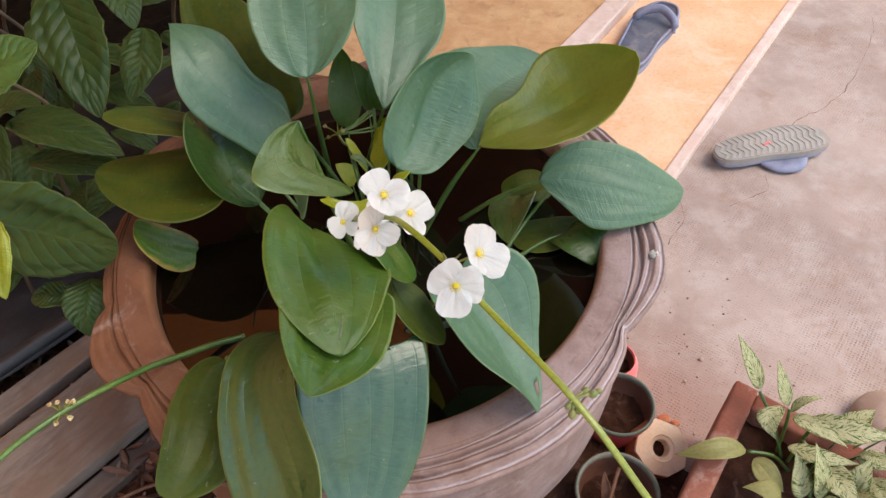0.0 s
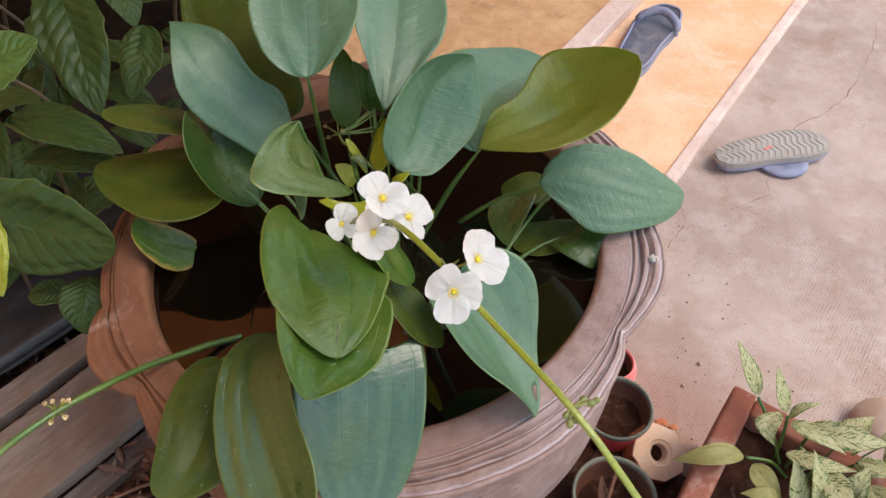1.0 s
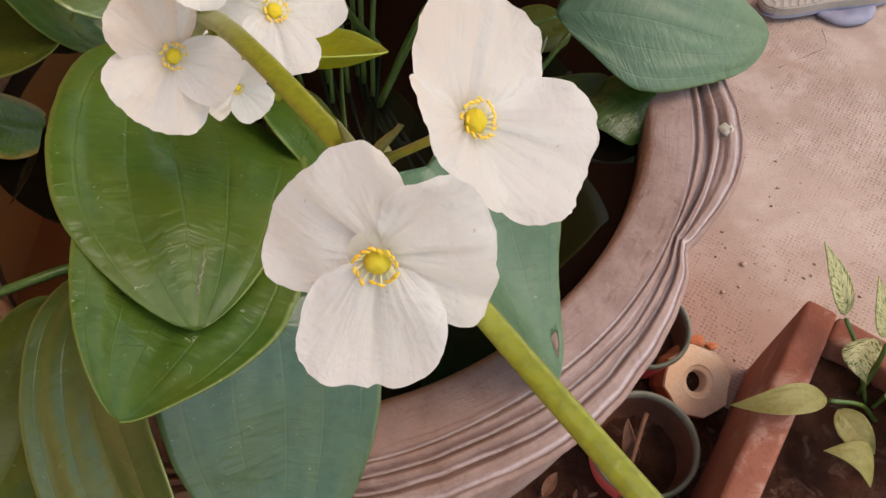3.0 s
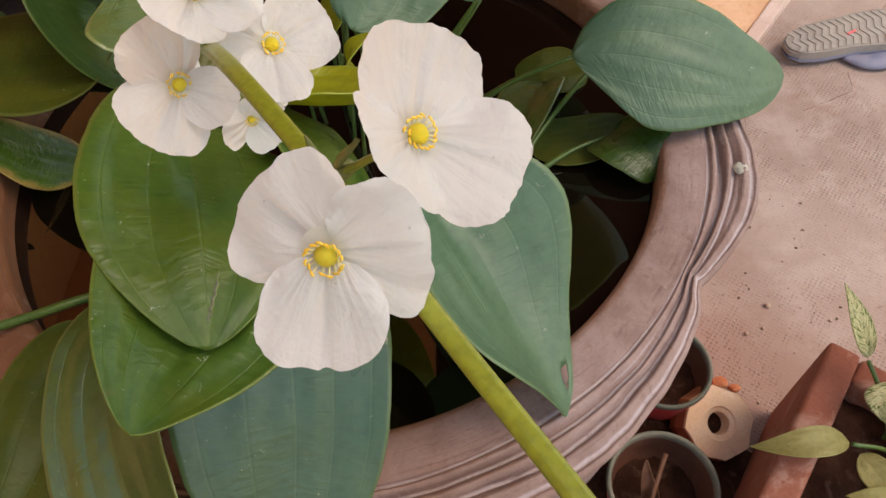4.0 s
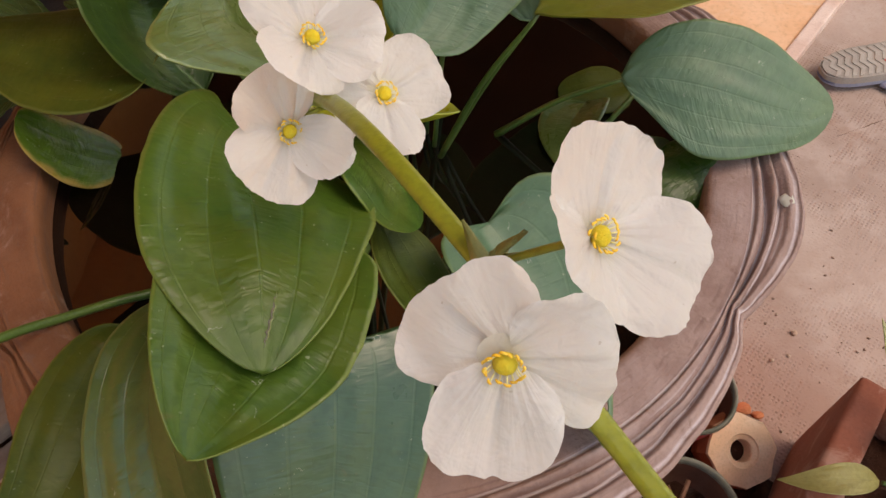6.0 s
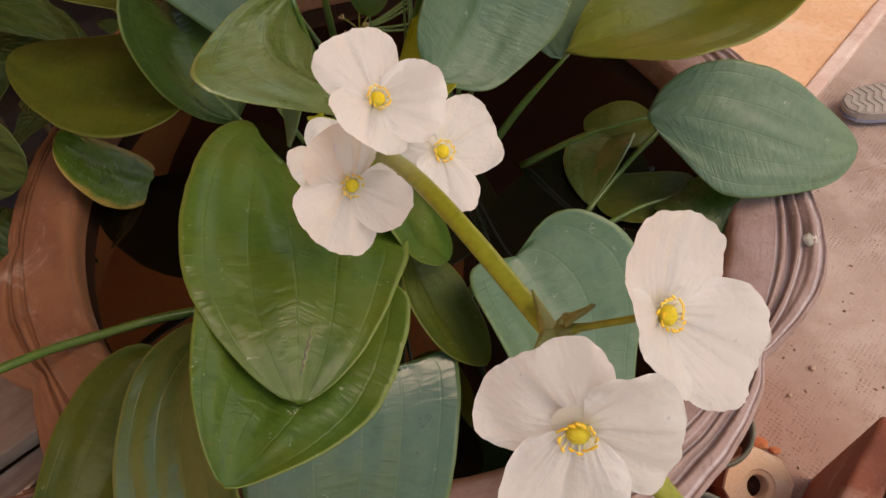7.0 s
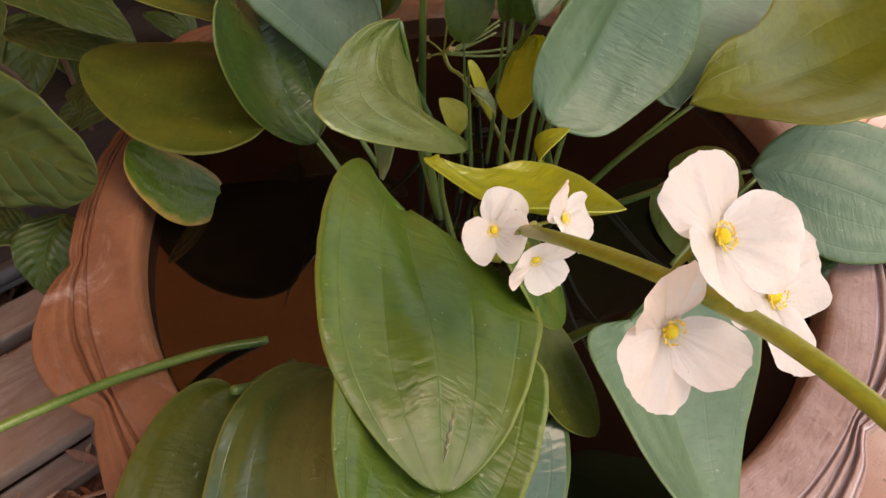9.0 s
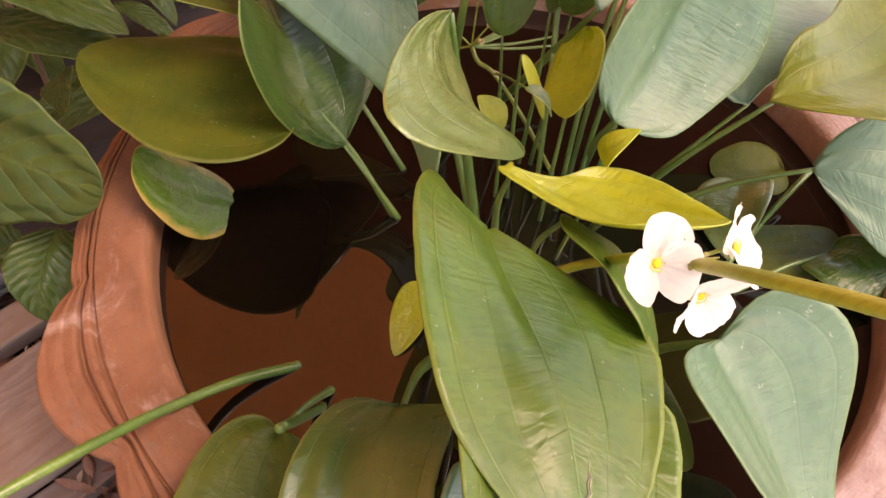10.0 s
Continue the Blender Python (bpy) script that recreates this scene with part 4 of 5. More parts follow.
    bm = bmesh.new()
    for k in range(3):
        a = 2 * math.pi * k / 3 + 1.0
        one = bmesh.ops.create_uvsphere(bm, u_segments=8, v_segments=6, radius=radius * 0.11)
        bmesh.ops.scale(bm, vec=(1.4, 0.75, 0.2), verts=one['verts'])
        bmesh.ops.transform(bm, matrix=m @ Matrix.Rotation(a, 4, 'Z') @ Matrix.Translation((radius * 0.10, 0, -0.0030)), verts=one['verts'])
    part("sepals", bm, BUD, fl)
    return fl


ROOT = (0.02, -0.04, 0.43)
NODE_E = Vector((0.0162, -0.2388, 0.7300))
NODE_C = Vector((0.0548, -0.3345, 0.8325))
NODE_K = Vector((0.0458, -0.312, 0.808))
NODE_A = Vector((0.0892, -0.3916, 0.8525))
NODE_N = Vector((0.1470, -0.4784, 0.8502))
spine = arc([ROOT, (0.004, -0.128, 0.556), (0.018, -0.150, 0.600), NODE_E, NODE_C, NODE_A, (0.1055, -0.4140, 0.8470), NODE_N, (0.179, -0.518, 0.824), (0.247, -0.599, 0.751)], 9)
stalk = part("flower_stalk", tube(spine, [0.0032 - 0.0014 * min(1, k / 44) for k in range(len(spine))], 18, ridge=0.12), STALK, plant)
flower((0.0919, -0.4124, 0.8611), (-0.1065, -0.9144, 0.3907), (-0.7833, 0.3192, 0.5335), ((-2, 0.0143, 0.90, -9), (122, 0.0166, 0.59, 26), (225, 0.0153, 0.77, -0)), NODE_A)
flower((0.1051, -0.3954, 0.8667), (0.5742, -0.3544, 0.7380), (-0.2188, 0.8022, 0.5555), ((-15, 0.0156, 0.73, 22), (116, 0.0110, 0.95, 23), (233, 0.0175, 0.61, 17)), NODE_A)
flower((0.0491, -0.3189, 0.8379), (0.5012, -0.3679, 0.7832), (-0.6127, 0.4882, 0.6214), ((-11, 0.0183, 0.65, 5), (113, 0.0153, 0.72, 24), (227, 0.0153, 0.72, 28)), NODE_K)
flower((0.0425, -0.3322, 0.8205), (0.4584, -0.6913, 0.5585), (-0.0702, 0.5983, 0.7982), ((22, 0.0173, 0.60, 23), (140, 0.0167, 0.71, 26), (238, 0.0124, 0.62, 45)), NODE_K)
flower((0.0650, -0.3217, 0.8228), (0.4880, -0.4605, 0.7415), (0.3677, 0.8789, 0.3039), ((-30, 0.0186, 0.59, 4), (105, 0.0135, 0.72, 5), (204, 0.0165, 0.57, 31)), NODE_K)
flower((0.0051, -0.2375, 0.7264), (0.1900, -0.7564, 0.6258), (0.2325, 0.6540, 0.7199), ((-8, 0.0174, 0.58, -2), (135, 0.0135, 0.72, 30), (277, 0.0112, 0.92, 40)), NODE_E)
flower((0.0230, -0.2409, 0.7150), (0.4588, -0.8756, 0.1514), (-0.8870, -0.4411, 0.1371), ((0, 0.0145, 0.70, 30), (124, 0.0140, 0.68, 30), (240, 0.0148, 0.70, 28)), NODE_E)
flower((0.0319, -0.2292, 0.7275), (0.8045, -0.1895, 0.5629), (-0.4675, 0.3826, 0.7969), ((0, 0.0145, 0.70, 21), (118, 0.0140, 0.70, 24), (242, 0.0146, 0.68, 20)), NODE_E)


def bud(at, to, size, parent, material=BUD):
    a, b = Vector(at), Vector(to)
    bm = tube(arc([a, a.lerp(b, 0.5) + Vector((0, 0, 0.001)), b], 4), 0.0008, 6)
    d = (b - a).normalized()
    q = d.to_track_quat('Z', 'Y').to_matrix().to_4x4()
    q.translation = b
    one = bmesh.ops.create_uvsphere(bm, u_segments=10, v_segments=8, radius=size)
    bmesh.ops.scale(bm, vec=(1, 1, 1.25), verts=one['verts'])
    bmesh.ops.transform(bm, matrix=q, verts=one['verts'])
    return part("bud", bm, material, parent)


def husk(at, to, size, parent):
    """A dry open cup left by a fallen flower, on a short stalk."""
    a, b = Vector(at), Vector(to)
    d = (b - a).normalized()
    stalk = part("husk_stalk", tube(arc([a, a.lerp(b, 0.5) + Vector((0, 0, 0.001)), b], 4), 0.0008, 6), STALK, parent)
    bm = revolve([(size * r, size * z) for r, z in ((0.1, -0.5), (0.55, -0.35), (0.85, 0.1), (1.0, 0.5), (0.86, 0.56), (0.66, 0.2), (0.45, -0.1), (0.05, -0.2))], 10,
                 lambda r, z, ang: (r * (1 + 0.16 * math.cos(3 * ang)), z + 0.2 * size * math.cos(3 * ang) * (z > 0)))
    face = (d + Vector((0.1, -0.7, 0.9))).normalized().to_track_quat('Z', 'Y').to_matrix().to_4x4()
    face.translation = b
    bmesh.ops.transform(bm, matrix=face, verts=bm.verts)
    part("husk", bm, DRY_HUSK, stalk, "dry open husk")


for off, size in (((0.010, 0.002, 0.001), 0.0021), ((0.0065, 0.004, 0.001), 0.0019), ((0.013, 0.0035, 0.001), 0.0016), ((-0.001, -0.006, -0.004), 0.0021), ((0.002, -0.0045, -0.003), 0.0018), ((-0.003, -0.003, -0.001), 0.0016)):
    bud(NODE_N, NODE_N + Vector(off), size, plant)
for node, offs in ((NODE_A, ((0.003, 0.004, -0.001),)), (NODE_E, ((0.004, 0.003, 0.001),))):
    for off in offs:
        bud(node, node + Vector(off), 0.0011, plant)
    bract = bmesh.new()
    for k in range(3):
        one = bmesh.ops.create_cone(bract, segments=6, radius1=0.0022, radius2=0.0002, depth=0.009)
        bmesh.ops.transform(bract, matrix=Matrix.Translation(node) @ Matrix.Rotation(2.1 * k, 4, 'Z') @ Matrix.Rotation(1.0, 4, 'Y') @ Matrix.Translation((0, 0, 0.004)), verts=one['verts'])
    part("bract", bract, BUD, plant)

leaf("bract", plant, BUD, NODE_A + Vector((0.0022, 0.0004, 0.0030)), (0.0955, -0.3904, 0.8612), 0.0013, 20.0, 0.0, 0.0, 0.0, 0.0, 40.0, 0.2, 1.2)

# the second stalk, leaning over the rim
L_NODE = Vector((-0.2970, -0.2880, 0.5220))
left_stalk = arc([(-0.1576, -0.1424, 0.428), (-0.1900, -0.1610, 0.4400), (-0.2132, -0.1814, 0.4540), (-0.2435, -0.2228, 0.4890), L_NODE, (-0.352, -0.345, 0.520), (-0.430, -0.425, 0.480)], 8)
part("leaning_stalk", tube(left_stalk, [0.0041 - 0.00002 * k for k in range(len(left_stalk))], 6), STEM, plant)
for off in ((-0.012, 0.007, 0.004), (0.010, 0.009, 0.004), (0.011, -0.007, 0.002), (-0.001, -0.012, 0.002), (0.003, 0.011, 0.0), (-0.006, 0.010, 0.002)):
    husk(L_NODE, L_NODE + Vector(off), 0.0029, plant)
part("stem_stub", tube(arc([(-0.135, -0.17, 0.425), (-0.143, -0.19, 0.452), (-0.151, -0.216, 0.494)], 5), 0.0035, 8), STEM, plant)
# spent flower head with dry, open husks in the middle
HEAD = Vector((-0.0509, 0.1414, 0.4953))
LOW = Vector((-0.0291, 0.1251, 0.4807))
part("spent_stalk", tube(arc([(0.03, 0.06, 0.43), (0.0, 0.105, 0.452), LOW, (HEAD + LOW) / 2 + Vector((-0.004, 0, -0.002)), HEAD], 6), 0.0020, 8), STALK, plant)
for end in ((-0.0491, 0.1592, 0.5339), (-0.0675, 0.1475, 0.5048), (-0.0375, 0.1535, 0.5089), (-0.0438, 0.1398, 0.5021), (-0.0727, 0.1354, 0.4909), (-0.0645, 0.1427, 0.4892)):
    husk(HEAD, end, 0.0030, plant)
husk(LOW, LOW + Vector((0.001, -0.004, 0.004)), 0.0026, plant)
for end in ((0.0004, 0.1896, 0.5051), (-0.0021, 0.1856, 0.4999), (-0.0045, 0.1810, 0.4939), (0.0271, 0.1756, 0.4878), (0.0217, 0.1697, 0.4803)):
    part("side_branch", tube(arc([HEAD, HEAD.lerp(Vector(end), 0.5) + Vector((0, 0, -0.003)), end], 5), [0.0016 - 0.00005 * k for k in range(11)], 7), STEM, plant)
leaf("bract", plant, LEAF_PALE, (-0.0167, -0.0005, 0.5826), (0.0027, -0.0125, 0.5694), 0.0075, 20.0, 30.0, 0.003, 0.0, 0.0, 30.0, 0.45, 0.9)
part("thin_stem", tube(arc([(-0.0167, -0.0005, 0.5826), (-0.0269, 0.0623, 0.5356), LOW], 5), 0.0009, 6), STEM, plant)
for k, (x, y) in enumerate(((0.012, 0.0), (0.026, 0.01), (-0.006, 0.012), (0.034, -0.006), (0.02, 0.02))):
    part("thin_stem", tube(arc([(0.02 + x, 0.02 + y, 0.43), (0.018 + x * 1.4, 0.05 + y, 0.53), (0.02 + x * 2.4, 0.09 + y * 2, 0.62)], 6), 0.0022, 8), STEM, plant)

# ---------------------------------------------------------------- shrub beside the pot
shrub = thing("leafy_shrub", "dark green leafy shrub crowding the far side of the pot", "plant")
leaf("leaf", shrub, LEAF_DARK, (-0.449, 0.339, 0.621), (-0.388, 0.188, 0.504), 0.0484, -12.9, -6.9, 0.0108, -0.0044, 0.05, 9.8, 0.49, 0.78, wave=2.4, ragged=0.1)
leaf("leaf", shrub, LEAF_DARK, (-0.324, 0.289, 0.580), (-0.339, 0.195, 0.524), 0.0307, 2.0, -8.7, 0.0108, -0.0094, 0.01, 7.0, 0.49, 0.77, wave=2.4, ragged=0.1)
leaf("leaf", shrub, LEAF_DARK, (-0.519, 0.196, 0.501), (-0.352, 0.138, 0.476), 0.0384, 1.3, 3.6, 0.0126, 0.0014, -0.00, 10.4, 0.50, 0.79, wave=2.4, ragged=0.1)
leaf("leaf", shrub, LEAF_DARK, (-0.507, 0.166, 0.450), (-0.358, 0.146, 0.436), 0.0298, 3.3, -5.1, 0.0092, 0.0001, -0.00, 7.7, 0.50, 0.74, wave=2.4, ragged=0.1)
leaf("leaf", shrub, LEAF_LIT, (-0.521, 0.148, 0.597), (-0.426, 0.194, 0.627), 0.0429, -21.6, 2.6, 0.0036, 0.0039, 0.00, 4.9, 0.50, 0.73, wave=2.4, ragged=0.1)
leaf("leaf", shrub, LEAF_DARK, (-0.498, -0.010, 0.528), (-0.306, -0.056, 0.497), 0.0585, -57.1, -0.1, -0.0074, 0.0044, 0.08, 1.7, 0.46, 0.71, tip_round=0.15, wave=2.4, ragged=0.1)
leaf("leaf", shrub, LEAF_YOUNG, (-0.429, -0.056, 0.560), (-0.417, -0.126, 0.500), 0.0200, -0.6, -0.6, 0.0103, 0.0003, 0.00, 8.0, 0.50, 0.75, wave=2.4, ragged=0.1)
leaf("leaf", shrub, LEAF_DARK, (-0.370, -0.038, 0.423), (-0.372, -0.102, 0.385), 0.0284, 14.4, 5.4, 0.0164, 0.0037, 0.00, 8.9, 0.49, 0.77, wave=2.4, ragged=0.1)
leaf("leaf", shrub, LEAF_DARK, (-0.381, 0.347, 0.620), (-0.335, 0.282, 0.583), 0.0282, 12.9, 0.8, 0.0155, -0.0017, 0.00, 10.1, 0.50, 0.76, wave=2.4, ragged=0.1)
leaf("leaf", shrub, LEAF_DARK, (-0.581, 0.217, 0.453), (-0.484, 0.229, 0.505), 0.0322, -0.9, -0.1, 0.0196, -0.0083, -0.00, 10.1, 0.51, 0.73, wave=2.4, ragged=0.1)
leaf("leaf", shrub, LEAF_DARK, (-0.403, -0.044, 0.399), (-0.457, -0.050, 0.400), 0.0204, 7.1, -0.3, 0.0074, -0.0024, 0.00, 7.3, 0.50, 0.75, wave=2.4, ragged=0.1)
rnd = random.Random(11)
for k in range(95):
    x, y = rnd.uniform(-1.1, -0.2), rnd.uniform(0.24, 1.0)
    z = rnd.uniform(0.10, 0.26 + 0.2 * min(1, y))
    if math.hypot(x, y) < 0.46:
        continue
    a, ln = rnd.uniform(-2.6, 0.6), rnd.uniform(0.09, 0.17)
    leaf("leaf", shrub, LEAF_DARK, (x, y, z), (x + ln * math.cos(a), y + ln * math.sin(a), z - rnd.uniform(-0.03, 0.09)), ln * rnd.uniform(0.17, 0.26),
         rnd.uniform(-30, 30), rnd.uniform(-20, 20), 0.012, 0.0, 0.0, rnd.uniform(0, 20), 0.5, 0.8, wave=2.4, ragged=0.12)
for k in range(14):
    x, y = rnd.uniform(-0.95, -0.45), rnd.uniform(0.15, 0.8)
    part("stem", tube(arc([(x, y, 0.0), (x + 0.02, y, 0.25), (x + rnd.uniform(-0.05, 0.08), y - 0.03, 0.36)], 5), 0.004, 7), BRANCH, shrub)

# ---------------------------------------------------------------- clay trough with a speckled plant
trough = thing("clay_trough", "red clay planting trough filled with soil", "planter")
c0 = Vector((0.512, -0.100, 0))
da = Vector((-0.128, -0.177, 0)).normalized()
db = Vector((0.164, -0.136, 0)).normalized()
la, lb, th, hh = 0.42, 0.34, 0.034, 0.2
def wall_piece(p, d, ln, inward, name):
    mid = p + d * (ln / 2) + inward * (th / 2)
    bm = box((ln, th, hh), 0.006, (mid.x, mid.y, hh / 2), math.atan2(d.y, d.x), 0.0015, 3)
    part(name, bm, CLAY_RED, trough)
wall_piece(c0, da, la, db, "trough_wall")
wall_piece(c0 + db * th, db, lb, da, "trough_wall")
wall_piece(c0 + da * la + db * th, db, lb, -da, "trough_wall")
wall_piece(c0 + db * lb + da * th, da, la - 2 * th, -db, "trough_wall")
def soil_patch(name, center, d1, s1, s2, z, rough, material=SOIL, parent=None, heap=False):
    bm = bmesh.new()
    bmesh.ops.create_grid(bm, x_segments=40, y_segments=40, size=0.5)
    ang = math.atan2(d1.y, d1.x)
    for v in bm.verts:
        x, y = v.co.x * s1, v.co.y * s2
        v.co = Vector((x, y, rough * (noise.noise(Vector((x, y, 0)) * 22) + 0.6 * noise.noise(Vector((x, y, 4)) * 70))))
        if heap:
            away = 2 * math.hypot(x / s1, y / s2) + 0.16 * noise.noise(Vector((x, y, 7)) * 14)
            v.co.z -= 0.16 * max(0.0, away - 0.72)
    bmesh.ops.transform(bm, matrix=Matrix.Translation((center.x, center.y, z)) @ Matrix.Rotation(ang, 4, 'Z'), verts=bm.verts)
    return part(name, bm, material, parent) if parent else link_mesh(name, bm, material)
soil_patch("soil", c0 + da * la / 2 + db * lb / 2, da, la - th, lb - th, 0.165, 0.012, parent=trough)
speckled = thing("speckled_plant", "cream-speckled green foliage plant in the clay trough", "plant")
leaf("leaf", speckled, LEAF_SPOT, (0.522, -0.141, 0.241), (0.491, -0.087, 0.299), 0.0128, 6.0, 2.1, 0.0065, -0.0019, -0.00, 7.8, 0.60, 1.15)
leaf("leaf", speckled, LEAF_SPOT, (0.553, -0.168, 0.239), (0.538, -0.123, 0.289), 0.0106, -0.1, -0.1, 0.0051, -0.0043, 0.00, 7.5, 0.60, 1.15)
leaf("leaf", speckled, LEAF_SPOT, (0.541, -0.169, 0.241), (0.530, -0.208, 0.219), 0.0160, -17.9, 0.7, 0.0125, 0.0125, 0.00, 7.9, 0.60, 1.15)
leaf("leaf", speckled, LEAF_SPOT, (0.554, -0.184, 0.239), (0.604, -0.238, 0.250), 0.0136, 1.6, -0.1, 0.0068, 0.0022, -0.00, 7.5, 0.60, 1.15)
leaf("leaf", speckled, LEAF_SPOT, (0.572, -0.194, 0.240), (0.664, -0.230, 0.259), 0.0185, -19.6, -1.1, 0.0096, 0.0056, -0.00, 7.2, 0.60, 1.14)
leaf("leaf", speckled, LEAF_FADED, (0.481, -0.224, 0.226), (0.389, -0.220, 0.213), 0.0155, 4.7, 15.7, 0.0246, -0.0051, 0.00, 9.9, 0.61, 1.11)
leaf("leaf", speckled, LEAF_SPOT, (0.537, -0.224, 0.229), (0.616, -0.257, 0.239), 0.0119, -7.9, -0.1, 0.0067, 0.0048, -0.00, 7.5, 0.60, 1.15)
leaf("leaf", speckled, LEAF_FADED, (0.492, -0.233, 0.218), (0.524, -0.274, 0.200), 0.0158, -18.4, 3.4, 0.0108, 0.0025, 0.00, 6.9, 0.60, 1.15)
leaf("leaf", speckled, LEAF_SPOT, (0.571, -0.283, 0.200), (0.550, -0.243, 0.280), 0.0158, 3.0, 0.3, 0.0064, -0.0019, 0.00, 7.5, 0.60, 1.15)
leaf("leaf", speckled, LEAF_SPOT, (0.545, -0.282, 0.200), (0.535, -0.240, 0.250), 0.0153, -1.4, -0.0, 0.0073, -0.0025, 0.00, 7.7, 0.60, 1.15)
leaf("leaf", speckled, LEAF_SPOT, (0.604, -0.285, 0.200), (0.625, -0.257, 0.260), 0.0177, 2.4, -0.0, 0.0096, -0.0012, -0.00, 7.9, 0.60, 1.15)
leaf("leaf", speckled, LEAF_FADED, (0.510, -0.301, 0.202), (0.464, -0.273, 0.221), 0.0184, -7.7, -0.7, 0.0139, 0.0075, -0.00, 8.3, 0.60, 1.14)
leaf("leaf", speckled, LEAF_SPOT, (0.553, -0.178, 0.240), (0.589, -0.175, 0.270), 0.0069, 2.7, 0.1, 0.0113, -0.0015, 0.00, 8.1, 0.60, 1.15)
rnd = random.Random(23)
for k in range(16):
    x, y, a = rnd.uniform(0.56, 0.70), rnd.uniform(-0.34, -0.20), rnd.uniform(-2.4, 1.2)
    ln, z = rnd.uniform(0.055, 0.095), rnd.uniform(0.19, 0.235)
    leaf("leaf", speckled, LEAF_SPOT, (x, y, z), (x + ln * 0.8 * math.cos(a), y + ln * 0.8 * math.sin(a), z + rnd.uniform(-0.01, 0.05)), ln * rnd.uniform(0.17, 0.25),
         rnd.uniform(-25, 25), 0.0, 0.006, 0.0, 0.0, 8.0, 0.6, 1.15, foot=(0.57 + 0.3 * (x - 0.57), -0.24 + 0.3 * (y + 0.24), 0.16))
for k, (x, y, tx, ty, tz) in enumerate(((0.55, -0.20, 0.552, -0.175, 0.24), (0.555, -0.21, 0.52, -0.145, 0.24), (0.56, -0.215, 0.575, -0.2, 0.24), (0.56, -0.23, 0.485, -0.225, 0.224), (0.57, -0.25, 0.555, -0.282, 0.2))):
    part("stem", tube(arc([(x, y, 0.16), ((x + tx) / 2, (y + ty) / 2, 0.21), (tx, ty, tz)], 5), 0.0024, 7), STEM, speckled)

# ---------------------------------------------------------------- small pots and clay pieces
def small_pot(at, r, h, outside, rim, label, bulge=0.0):
    p = thing("small_pot", label, "pot", "small pots by the large pot", at=(*at, 0))
    part("wall", revolve([(r * (0.74 + bulge), 0), (r * (0.86 + bulge * 1.15), h * 0.4), (r * (0.95 + bulge * 0.7), h * 0.78), (r * 0.985, h)], 40), outside, p)
    part("rim", revolve([(r * 0.985, h - 0.006), (r * 1.01, h - 0.002), (r * 1.0, h + 0.002), (r * 0.965, h + 0.004), (r * 0.92, h + 0.002), (r * 0.905, h - 0.006)], 40), rim, p)
    part("lining", revolve([(r * 0.91, h - 0.003), (r * 0.88, h * 0.7), (r * 0.72, h * 0.3), (0.0, h * 0.28)], 40), POT_LINING, p)
    bm = revolve([(0.0, h * 0.5), (r * 0.3, h * 0.52), (r * 0.6, h * 0.46), (r * 0.82, h * 0.5)], 36, lambda rr, z, a: (rr, z + 0.008 * noise.noise(Vector((math.cos(a), math.sin(a), 0)) * rr * 90)))
    part("soil", bm, SOIL, p)
    return p
small_pot((0.328, -0.222), 0.062, 0.1, RED_PAINT, DARK_RIM, "small red pot with a dark green rim and dry soil")
small_pot((0.362, -0.068), 0.058, 0.08, RED_PAINT, DARK_RIM, "small red pot with a dark rim holding earth")
small_pot((0.377, 0.032), 0.036, 0.055, PINK_PLASTIC, PINK_PLASTIC, "small round pink plastic cup behind the large pot", 0.3)

block = thing("clay_holder", "octagonal pale clay holder with a round hole", "holder", at=(0.418, -0.112, 0))
def octagon(r, z, a):
    k = math.cos(math.pi / 8) / math.cos((a % (math.pi / 4)) - math.pi / 8)
    return (r * k * (1 + 0.02 * math.sin(5 * a)) if r > 0.024 else r), z
part("body", revolve([(0.046, 0), (0.049, 0.02), (0.046, 0.036), (0.0465, 0.039)], 64, octagon), HOLDER_SIDE, block, smooth=False)
part("top", revolve([(0.0465, 0.039), (0.0455, 0.043), (0.021, 0.044), (0.0195, 0.042), (0.0145, 0.040), (0.0135, 0.037), (0.013, 0.022)], 64, octagon), CLAY_PALE, block, smooth=False)
# dark disc gives the hole its shade by colour
part("hole_floor", revolve([(0.0132, 0.0225), (0.0, 0.0215)], 32), SOIL, block, "dark disc that stands for the shade in the hole")

block.matrix_basis = pose(0.415, -0.118, 0.012, 24, 8, 8)

stone = bmesh.new()
bmesh.ops.create_icosphere(stone, subdivisions=3, radius=0.05)
for v in stone.verts:
    v.co = Vector((v.co.x * 1.2, v.co.y * 0.8, v.co.z * 0.7)) * (1 + 0.12 * noise.noise(v.co * 25))
ob = link_mesh("stone", stone, STONE)
ob.location = (0.822, -0.078, 0.02)
tagged(ob, "smooth beige stone on the cement floor", "stone")

# ---------------------------------------------------------------- sandals
def outline(n, length, heel, toe, waist):
    """Points round a sandal sole lying along x, heel at 0."""
    pts = []
    for k in range(n):
        a = 2 * math.pi * k / n
        x = 0.5 - 0.5 * math.cos(a)
        w = heel * (1 - x) + toe * x - waist * math.exp(-((x - 0.42) / 0.2) ** 2)
        y = w * math.copysign(abs(math.sin(a)) ** 0.7, math.sin(a))
        pts.append((x * length, y + 0.010 * math.sin(math.pi * x) * (1 if math.sin(a) > 0 else 0.6)))
    return pts

